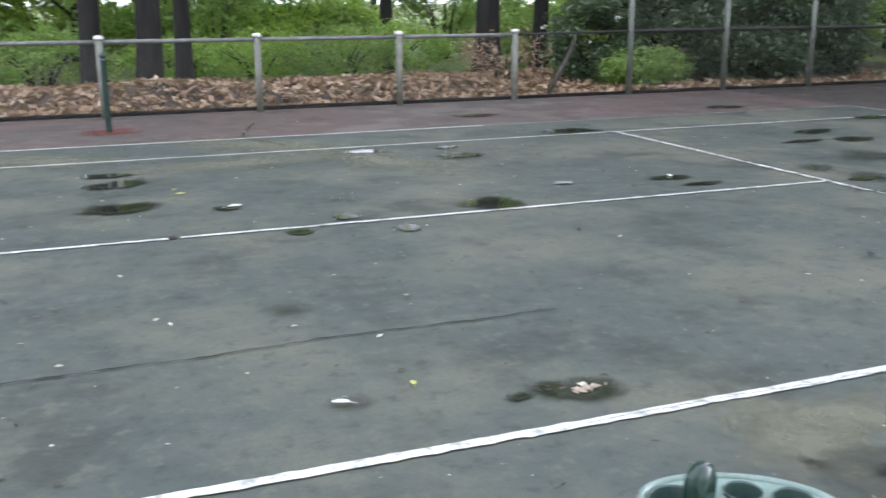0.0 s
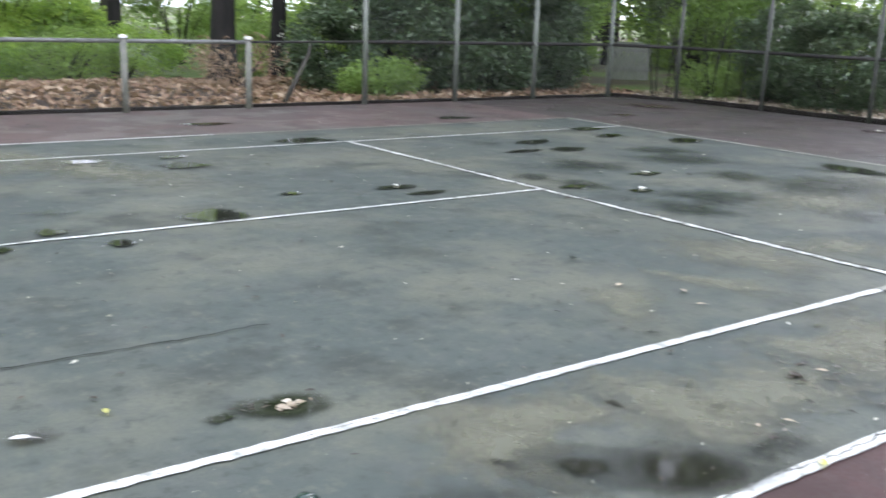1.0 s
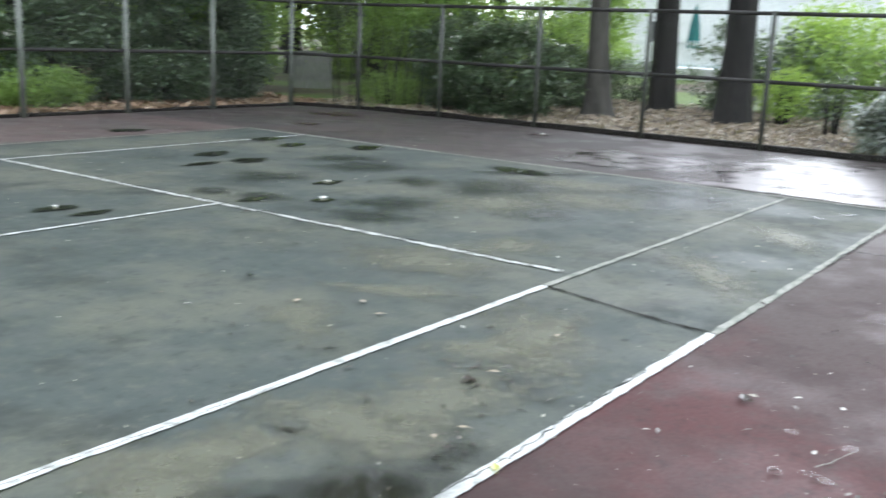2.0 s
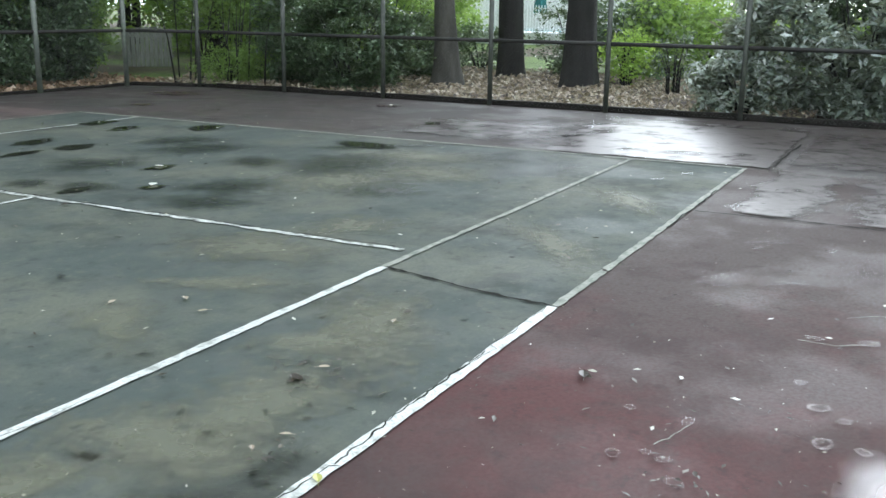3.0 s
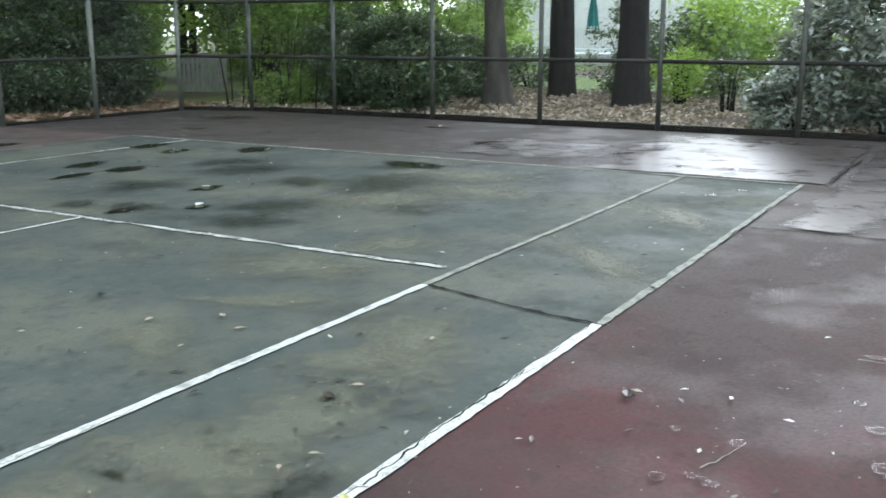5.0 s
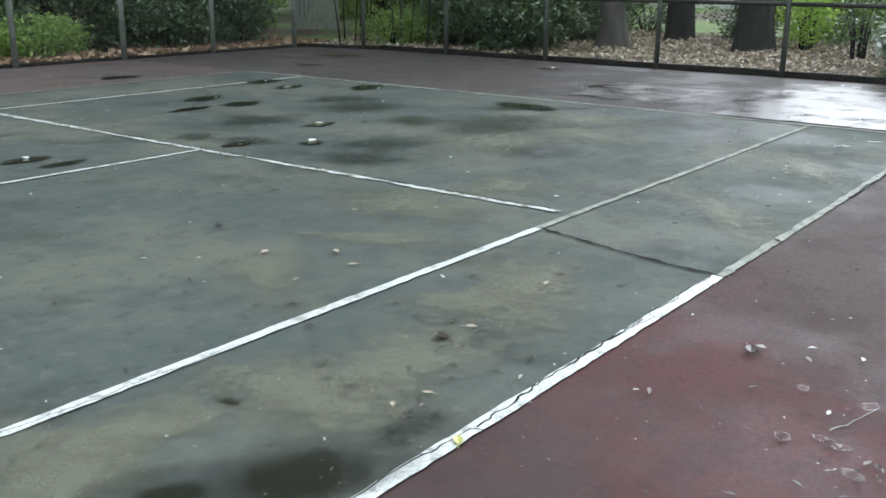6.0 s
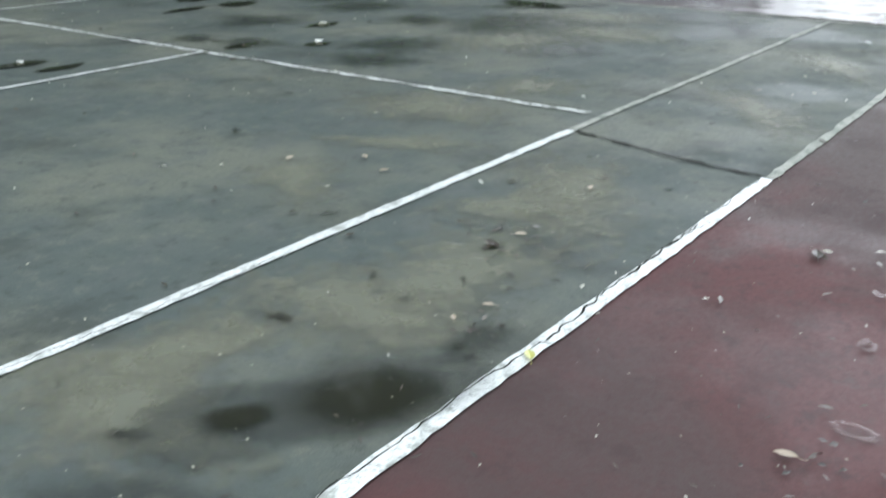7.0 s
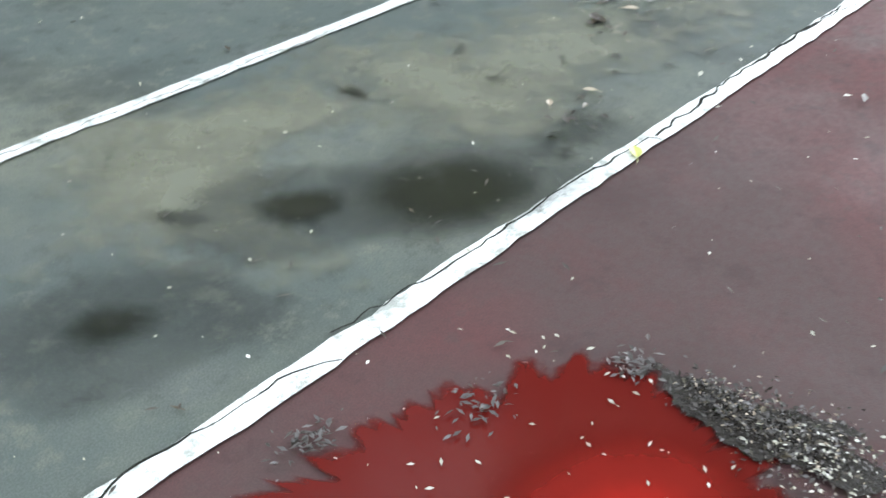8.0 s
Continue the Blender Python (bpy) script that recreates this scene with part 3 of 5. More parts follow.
for i, (x, y, rx, ry) in enumerate([(10.4, 2.1, 0.9, 0.7), (11.2, 2.6, 0.6, 0.8), (10.6, 0.7, 0.12, 0.1), (11.1, 0.5, 0.14, 0.1), (1.62, 6.49, 0.3, 0.2)]):
    puddle(x, y, rx, ry, W_FILMGREEN, "thin film of rain water on green paint", 0, 50 + i * 2.3, 0.4, 0.0125 + 0.0003 * i)
for i, (x, y, rx, ry) in enumerate([(3.5, 0.62, 1.0, 0.45), (2.3, 0.95, 0.8, 0.3), (4.7, 0.8, 0.9, 0.45), (4.1, 2.1, 0.55, 0.3), (2.05, 0.86, 0.7, 0.3), (3.05, 0.76, 0.7, 0.34), (5.0, 2.1, 0.7, 0.25), (4.4, 0.9, 0.5, 0.3), (2.4, 1.0, 0.5, 0.25), (5.9, 2.5, 0.6, 0.8), (4.9, 0.75, 0.5, 0.35), (7.2, 0.6, 1.1, 0.35), (6.9, 2.3, 0.5, 0.6), (8.6, 3.6, 0.9, 1.0), (9.6, 3.0, 0.8, 0.6), (2.6, 8.6, 1.4, 0.7), (1.6, 10.2, 2.2, 0.6), (-1.0, 9.9, 1.5, 0.7), (1.0, 8.9, 1.6, 0.6), (10.6, 3.6, 0.7, 1.0), (9.2, 0.6, 0.8, 0.35)]):
    puddle(x, y, rx, ry, W_BARE, "faded beige worn patch in green paint", 20 * i, 150 + i, 0.4, 0.006 + 0.0001 * i, "worn_patch")
for i, (x, y, rx, ry) in enumerate([(3.87, 0.655, 0.09, 0.06), (3.30, 0.87, 0.06, 0.04), (3.53, 0.35, 0.05, 0.03), (3.65, 0.42, 0.04, 0.03), (3.71, 0.24, 0.05, 0.03), (2.95, 0.146, 0.1, 0.05), (3.77, 1.55, 0.06, 0.04), (3.2, 0.62, 0.07, 0.05),
        (5.42, 0.98, 0.06, 0.05), (3.5, 0.55, 0.05, 0.03), (4.1, 0.75, 0.12, 0.08), (2.8, 0.9, 0.08, 0.05), (1.95, 0.7, 0.14, 0.08), (4.3, 0.35, 0.06, 0.04), (5.1, 0.35, 0.05, 0.04), (4.75, 1.1, 0.06, 0.04), (6.6, 0.7, 0.07, 0.05), (4.6, 3.1, 0.08, 0.06), (5.6, 3.6, 0.09, 0.06)]):
    puddle(x, y, rx * (0.8 + 0.3 * math.sin(i * 2.3)), ry * 0.8, W_STAIN, "dark mossy stain in green paint", 25 * i, 210 + i, 0.5, 0.0108, "stain")
puddle(-0.17, 12.4, 0.55, 0.5, W_REDPATCH, "patch of brighter red paint round the net post foot", 0, 161, 0.2, 0.006, "paint_patch")
puddle(2.28, -0.82, 0.24, 0.1, W_MULCH, "dark wet mulch of rotted leaves at the puddle's rim", -84, 160, 0.4, 0.018, "wet_mulch")
SHEET = "broad thin sheet of rain water on red paint reflecting the sky"
for i, (x, y, rx, ry) in enumerate([(15.8, 7.2, 0.25, 0.4), (13.4, 11.0, 0.3, 0.5), (15.5, 12.2, 0.6, 0.9)]):
    puddle(x, y, rx, ry, W_SHEET, SHEET, 0, 60 + i * 1.9, 0.45, 0.0115 + 0.0002 * i)


def rain_film(x0, x1, y0, y1, soft, mat_, label, z):
    """A thin sheet of rain lying on the slab; it thins out over the soft widths (west, east, south, north)."""
    nx, ny = int((x1 - x0) / 0.12) + 2, int((y1 - y0) / 0.12) + 2
    vs, depth = [], []
    for j in range(ny + 1):
        for i in range(nx + 1):
            x, y = x0 + (x1 - x0) * i / nx, y0 + (y1 - y0) * j / ny
            d = min(1.0, (x - x0) / soft[0], (x1 - x) / soft[1], (y - y0) / soft[2], (y1 - y) / soft[3])
            vs.append((x, y, 0.0))
            depth.append(max(0.0, d))
    fs = [(j * (nx + 1) + i, j * (nx + 1) + i + 1, (j + 1) * (nx + 1) + i + 1, (j + 1) * (nx + 1) + i) for j in range(ny) for i in range(nx)]
    me = mesh_from("puddle", vs, fs, mat_, True)
    me.attributes.new("depth", "FLOAT", "POINT").data.foreach_set("value", depth)
    ob = put("puddle", me)
    ob.location = (0, 0, z)
    return tagged(ob, label, "puddle", group="rain puddles")


rain_film(11.93, 17.0, -0.3, 4.0, (0.1, 1.2, 0.06, 1.8), W_FILM, "broad sheet of rain water behind the baseline reflecting the sky", 0.0145)
rain_film(12.0, 16.9, -3.6, -0.33, (0.5, 1.4, 1.4, 0.1), W_FILMTHIN, "broken sheet of rain water on worn red paint", 0.0149)
rain_film(9.08, 12.2, -1.35, -0.2, (0.06, 0.6, 0.45, 0.3), W_FILM, "bright sheet of rain water held back by a crack", 0.0153)
rain_film(9.06, 12.4, -4.2, -1.05, (0.06, 0.8, 0.9, 0.5), W_FILMTHIN, "broken film of rain water along a crack", 0.0157)
rain_film(12.3, 15.2, 2.6, 5.8, (0.4, 0.9, 0.9, 0.9), W_FILMTHIN, "broken film of rain water behind the baseline", 0.0161)
puddle(4.0, -1.98, 0.42, 0.26, W_BRIGHT, "bright film of rain water on red paint", 0, 141, 0.3, 0.014)
puddle(6.45, -2.05, 0.3, 0.14, W_BRIGHT, "bright film of rain water on red paint", 0, 142, 0.3, 0.014)
for i, (x, y, rx, ry) in enumerate([(6.8, -0.75, 0.4, 0.25), (6.95, -1.15, 0.35, 0.28), (6.52, -1.9, 0.45, 0.22), (7.4, -1.6, 0.6, 0.3), (8.2, -0.9, 0.5, 0.3)]):
    puddle(x, y, rx, ry, W_GLARE, "patchy film of rain water drying on red paint", 0, 130 + i, 0.4, 0.0105 + 0.0003 * i)
for i, (x, y, rx, ry) in enumerate([(4.33, -1.14, 0.07, 0.05), (3.86, -0.94, 0.07, 0.05), (3.93, -1.06, 0.05, 0.04), (3.9, -1.14, 0.06, 0.05), (4.77, -1.64, 0.09, 0.07), (4.66, -1.76, 0.06, 0.05), (4.37, -1.7, 0.1, 0.07), (4.37, -1.86, 0.07, 0.05), (5.06, -1.52, 0.06, 0.05), (5.8, -1.5, 0.09, 0.05), (5.85, -1.78, 0.1, 0.07), (7.84, -0.83, 0.08, 0.06), (8.02, -1.35, 0.09, 0.07), (4.35, -0.87, 0.05, 0.04), (3.72, -1.23, 0.08, 0.05), (3.25, -1.05, 0.12, 0.07)]):
    puddle(x, y, rx * 0.75, ry * 0.75, W_SPLASH, "small bright splash of rain water on red paint", 30 * i, 90 + i, 0.18)
puddle(1.75, -0.66, 0.60, 0.47, W_RED, "ragged clear puddle over bright red paint with floating petals", -25, 105.3, 0.24, 0.010, jag=0.16)
puddle(1.88, -0.78, 0.32, 0.30, W_REDDEEP, "deep red middle of a clear puddle", 20, 102.5, 0.12, 0.016)


# ---- scattered litter on the court ----
def scatter(name, places, length, width, mat_, label, category, seed, lift=0.016):
    rng = np.random.default_rng(seed)
    p = np.array([(x, y, lift) for x, y in places])
    ob = put(name, leaves(name, p, length, width, mat_, rng, flat=True))
    return tagged(ob, label, category, kind="stuff")


rng = np.random.default_rng(11)
spread = np.stack([rng.uniform(-3, 14, 1500), rng.uniform(-3.5, 13, 1500)], 1)
spread = spread[~((spread[:, 0] < 3.4) & (spread[:, 1] < 1.4))]
scatter("petal_litter", spread[:430], 0.038, 0.018, L_PETAL, "scattered pale petals and leaf bits on the wet court", "litter", 1)
scatter("leaf_bits", spread[650:], 0.045, 0.02, L_DARKBIT, "scattered dark rotten leaf bits on the wet court", "litter", 2)
near = np.stack([rng.uniform(0.2, 5.5, 420), rng.uniform(-2.0, 1.3, 420)], 1)
scatter("seed_litter", near[:200], 0.014, 0.007, L_PETAL, "tiny pale seeds scattered on wet paint", "litter", 3)
scatter("twig_litter", near[200:], 0.03, 0.007, L_DARKBIT, "tiny dark twigs scattered on wet paint", "litter", 4)
L_WETBIT = leaf_material("wet_shiny_leaf_shred", (0.03, 0.026, 0.022), (0.07, 0.06, 0.055), (0.15, 0.14, 0.135), 0.34, 0.05)
w = rng.uniform(0, 1, (1500, 1))
heap = np.array((2.29, -0.66)) * (1 - w) + np.array((2.29, -1.0)) * w + rng.normal(size=(1500, 2)) * np.array((0.042, 0.045)) * (0.6 + w)
mat_places = np.array([(x, y, 0.016 + 0.022 * rng.uniform() ** 2) for x, y in heap])
# the pale lot is partly litter, partly wet glints put into the colour
for name, lot, size, mat_l, label in (("wet_leaf_mat", mat_places[:800], 0.013, L_WETBIT, "matted shiny wet leaf shreds at the puddle's rim"), ("wet_dark_litter", mat_places[800:1300], 0.016, L_DARKBIT, "dark rotted wet leaf shreds at the puddle's rim"), ("pale_litter_glints", mat_places[1300:1500], 0.010, L_PALE, "pale wet leaf shreds and painted glints at the puddle's rim")):
    ob = put(name, leaves(name, lot, size, size * 0.5, mat_l, np.random.default_rng(len(lot)), 0.0))
    tagged(ob, label, "leaf litter", kind="stuff")
# pale shreds stand for wet glints at the mat's lower end
tail = np.random.default_rng(23).normal(size=(110, 2)) * (0.065, 0.05) + (2.27, -0.96)
scatter("painted_glint_litter", tail, 0.010, 0.005, L_PETAL, "pale shreds painted as wet glints on the dark leaf mat", "leaf litter", 24, 0.036)
puddle(2.27, -1.0, 0.14, 0.09, W_SPLASH, "thin bright water film beside the leaf mat", -50, 171, 0.4, 0.014)
bits = np.concatenate([rng.normal(size=(26, 2)) * (0.16, 0.14) + (3.95, 0.65), rng.normal(size=(14, 2)) * (0.12, 0.1) + (3.2, 0.25), rng.normal(size=(20, 2)) * (0.2, 0.1) + (2.95, -1.0), rng.normal(size=(16, 2)) * (0.1, 0.08) + (3.7, -1.2)])
bits = np.concatenate([bits, [(4.77, -1.64), (4.79, -1.66), (4.37, -1.7), (4.4, -1.72), (4.37, -1.86), (3.86, -0.94), (3.9, -1.14), (4.2, -1.9), (4.15, -1.75), (6.45, -1.98), (4.02, -1.8)]])
scatter("leaf_bit_cluster", bits, 0.035, 0.016, L_DARKBIT, "loose cluster of dark leaf bits on wet paint", "leaf litter", 15)
knots = np.concatenate([rng.normal(size=(90, 2)) * (0.03, 0.025) + (2.27, -0.53), rng.normal(size=(70, 2)) * (0.04, 0.02) + (1.64, -0.17), rng.normal(size=(60, 2)) * (0.05, 0.03) + (1.95, -0.36)])
scatter("leaf_knots", knots, 0.02, 0.007, L_WETBIT, "small knots of wet leaf shreds at the puddle's edge", "leaf litter", 10, 0.02)
float_ = np.stack([rng.uniform(1.4, 2.25, 85), rng.uniform(-0.95, -0.24, 85)], 1)
scatter("floating_petals", float_, 0.015, 0.006, L_PETAL, "pale petals floating in the red puddle", "petals", 7, 0.02)
scatter("puddle_leaves", rng.normal(size=(16, 2)) * (0.05, 0.025) + (1.5, 1.67), 0.055, 0.03, L_PALE, "pale leaves lying in a dark puddle", "leaves", 8, 0.02)
scatter("puddle_leaf_mess", rng.normal(size=(14, 2)) * (0.07, 0.035) + (1.3, 1.74), 0.03, 0.014, L_DARKBIT, "wet dark leaves clumped in a puddle", "leaves", 9, 0.02)


def fallen_leaf(x, y, size, mat_, turn, label):
    """A curled leaf with two halves, a stalk and a raised tip."""
    vs, fs = [], []
    for i in range(7):
        t = i / 6
        w = 0.26 * size * math.sin(math.pi * t) ** 0.8 * (1 + 0.25 * math.sin(t * 19))
        z = 0.012 * size / 0.08 * (t - 0.5) ** 2
        vs += [(t * size, -w, 0.018 + z + w * 0.25), (t * size, 0, 0.016 + z), (t * size, w, 0.018 + z + w * 0.35)]
    for i in range(6):
        fs += [(3 * i, 3 * i + 3, 3 * i + 4, 3 * i + 1), (3 * i + 1, 3 * i + 4, 3 * i + 5, 3 * i + 2)]
    sv, sf = tube([(0, 0, 0.017), (-0.35 * size, 0.05 * size, 0.016)], [0.0012, 0.0008], 5)
    v, f = joined([(vs, fs), ([tuple(q) for q in sv], sf)])
    ob = put("fallen_leaf", mesh_from("fallen_leaf", v, f, mat_))
    ob.matrix_world = pose(x, y, 0, 0, 0, turn)
    tagged(ob, label, "leaf", group="fallen leaves")


# white leaf shapes mark bright spots; the one at (0.57, 6.46) paints a sky reflection
for x, y, s, m, a in [(3.05, -0.045, 0.075, L_YELLOW, 40), (3.0, -0.96, 0.07, L_PALE, 100), (1.28, 0.56, 0.09, L_YELLOW, 10), (3.86, 0.61, 0.1, L_DARKBIT, 70), (4.57, -0.57, 0.1, L_DARKBIT, 20),
        (6.22, 4.93, 0.08, L_DARKBIT, 0), (0.75, 2.0, 0.06, L_YELLOW, 80), (4.9, 0.7, 0.06, L_PALE, 200), (4.3, 2.35, 0.07, L_PALE, 10), (4.6, 2.0, 0.07, L_PALE, 60), (4.5, 1.75, 0.06, L_PALE, 150), (7.34, 4.94, 0.16, L_FLOWER, 30), (0.57, 6.46, 0.14, L_FLOWER, 10), (0.42, 1.92, 0.09, L_FLOWER, 160), (5.05, 6.24, 0.12, L_FLOWER, 70), (15.85, 7.18, 0.16, L_FLOWER, 20), (8.32, 5.7, 0.12, L_FLOWER, 100), (11.35, 7.5, 0.07, L_FLOWER, 40), (3.15, 0.35, 0.045, L_PALE, 40), (3.35, 0.3, 0.05, L_PALE, 120), (4.05, 0.65, 0.06, L_PALE, 300), (0.2, 7.25, 0.1, L_YELLOW, 0), (0.2, 7.45, 0.08, L_YELLOW, 60)]:
    fallen_leaf(x, y, s, m, a, {L_YELLOW.name: "curled yellow-green fallen leaf on wet paint", L_PALE.name: "pale dry fallen leaf on wet paint", L_DARKBIT.name: "dark rotten fallen leaf on wet paint", L_FLOWER.name: "white leaf shape for a bright spot on wet paint"}[m.name])


# ---- fences ----
def cyl(x, y, z0, z1, r, sides=12):
    return tube([(x, y, z0), (x, y, z1)], [r, r], sides)


def fence(name, posts, height, mid, post_r, mat_post, mat_rail, label, caps=False):
    """A chain-link fence along posts: posts, rails and woven wire between them."""
    root = tagged(new(name), label, "fence")
    for x, y in posts:
        v, f = cyl(x, y, -0.05, height + (0.0 if caps else 0.02), post_r)
        p = put("post", mesh_from("post", v, f, mat_post, True), root)
        if caps:
            cv, cf = tube([(x, y, height), (x, y, height + 0.02), (x, y, height + 0.055), (x, y, height + 0.065)], [post_r * 1.25, post_r * 1.35, post_r * 1.1, post_r * 0.4], 12)
            put("cap", mesh_from("cap", cv, cf, M_CAP, True), p, "white domed post cap")
    for (x0, y0), (x1, y1) in zip(posts, posts[1:]):
        d = Vector((x1 - x0, y1 - y0, 0))
        length = d.length
        d.normalize()
        for z in ([height - 0.04] if mid is None else [mid, height - 0.02]):
            v, f = tube([(x0 + d.x * post_r, y0 + d.y * post_r, z), (x1 - d.x * post_r, y1 - d.y * post_r, z)], [0.036, 0.036], 8)
            put("rail", mesh_from("rail", v, f, mat_rail, True), root)
        wires, gap, top = [], 0.075, height - 0.05
        for k in range(-int(top / gap), int(length / gap) + 1):
            for sgn in (1, -1):
                a, b = k * gap, k * gap + top
                lo, hi = max(a, 0), min(b, length)
                if hi - lo < 0.03:
                    continue
                za, zb = lo - a, hi - a
                if sgn < 0:
                    za, zb = top - za, top - zb
                pa = (x0 + d.x * lo, y0 + d.y * lo, 0.03 + za)
                pb = (x0 + d.x * hi, y0 + d.y * hi, 0.03 + zb)
                wires.append(tube([pa, pb], [0.001, 0.001], 3))
        v, f = joined(wires)
        put("wire_mesh", mesh_from("wire_mesh", v, f, M_WIRE), root)
    return root


LOW = [(-7.55, 14.25), (-5.08, 14.25), (-2.62, 14.25), (-0.15, 14.25), (2.33, 14.25), (4.81, 14.25), (7.06, 14.27)]
SIDE = [(9.6, 14.4), (11.83, 14.4), (14.02, 14.4), (16.4, 14.4)]
BACK = [(16.4, 14.4), (17.1, 12.9), (17.16, 10.6), (17.2, 8.16), (17.2, 5.77), (17.2, 3.45), (17.2, 1.06), (17.2, -1.38), (17.2, -3.85), (17.2, -4.7)]
fence("low_fence", LOW, 1.23, None, 0.058, M_LOWPOST, M_GALV, "low weathered chain-link fence with white-capped posts", True)
fence("tall_side_fence", SIDE, 2.42, 1.22, 0.055, M_POST, M_RAIL, "tall weathered chain-link fence with dark rails")
fence("tall_end_fence", BACK, 2.42, 1.22, 0.046, M_DARKPOST, M_RAIL, "tall chain-link fence with dark rails behind the baseline")
v, f = tube([(7.06, 14.27, 1.19), (9.6, 14.4, 1.22)], [0.022, 0.022], 8)
tagged(put("linking_rail", mesh_from("linking_rail", v, f, M_RAIL, True)), "dark rail joining low and tall fences", "rail")


v, f = tube([(0.0, 5.487, -0.02), (0.0, 5.487, 0.012), (0.0, 5.487, 0.02)], [0.035, 0.035, 0.022], 16)
tagged(put("net_anchor", mesh_from("net_anchor", v, f, M_RAIL, True)), "small dark iron net anchor in the centre line", "anchor")


v, f = tube([(8.0, 14.75, 0.0), (8.25, 14.75, 0.45), (8.55, 14.78, 0.95), (8.62, 14.8, 1.2)], [0.05, 0.045, 0.035, 0.02], 9)
tagged(put("leaning_branch", mesh_from("leaning_branch", v, f, M_BEECH, True)), "pale dead branch leaning behind the fence", "branch")


def edging(name, a, b, label, tall):
    """A rough timber edging board laid along the foot of a fence, sunk a little into the ground."""
    a, b = Vector((*a, 0)), Vector((*b, 0))
    n = max(2, int((b - a).length / 0.3))
    d = (b - a).normalized()
    s = Vector((-d.y, d.x, 0))
    vs, fs = [], []
    for i in range(n + 1):
        p = a.lerp(b, i / n)
        h = tall + 0.02 * noise.noise((p.x * 1.3, p.y * 1.3, 2))
        w = 0.05 + 0.008 * noise.noise((p.x * 2, p.y * 2, 6))
        for o, z in ((-w, -0.1), (-w, h - 0.012), (-w + 0.012, h), (w - 0.012, h), (w, h - 0.012), (w, -0.1)):
            q = p + s * o
            vs.append((q.x, q.y, z))
    for i in range(n):
        for k in range(5):
            fs.append((6 * i + k, 6 * i + 6 + k, 6 * i + 7 + k, 6 * i + k + 1))
    fs += [tuple(range(6)), tuple(6 * n + k for k in range(5, -1, -1))]
    tagged(put(name, mesh_from(name, vs, fs, M_BOARD)), label, "edging", kind="structure")


edging("edging_side", (-7.5, 14.5), (16.6, 14.5), "dark wet timber edging at the foot of the side fence", 0.06)
edging("edging_corner", (16.64, 14.48), (17.32, 12.6), "dark wet timber edging across the fence corner", 0.07)
edging("edging_end", (17.33, 12.56), (17.36, -4.6), "dark wet timber edging at the foot of the end fence", 0.1)


# ---- net posts ----
def net_post(x, y, label):
    root = tagged(new("net_post"), label, "net post")
    root.location = (x, y, 0)
    v, f = tube([(0, 0, -0.05), (0, 0, 0.004), (0, 0, 1.0), (0, 0, 1.045)], [0.04, 0.038, 0.038, 0.038], 20)
    put("pole", mesh_from("pole", v, f, M_NETPOST, True), root)
    prof = [(1.045, 0.044), (1.06, 0.046), (1.085, 0.045), (1.105, 0.036), (1.118, 0.02), (1.122, 0.004)]
    v, f = tube([(0, 0, z) for z, r in prof], [r for z, r in prof], 24)
    put("domed_cap", mesh_from("domed_cap", v, f, M_NETPOST, True), root)
    v, f = tube([(0.035, 0, 0.72), (0.075, 0, 0.72)], [0.016, 0.016], 12)
    put("winch_hub", mesh_from("winch_hub", v, f, M_RAIL, True), root)
    return root


net_post(-0.17, 12.4, "dark green steel net post without a net")


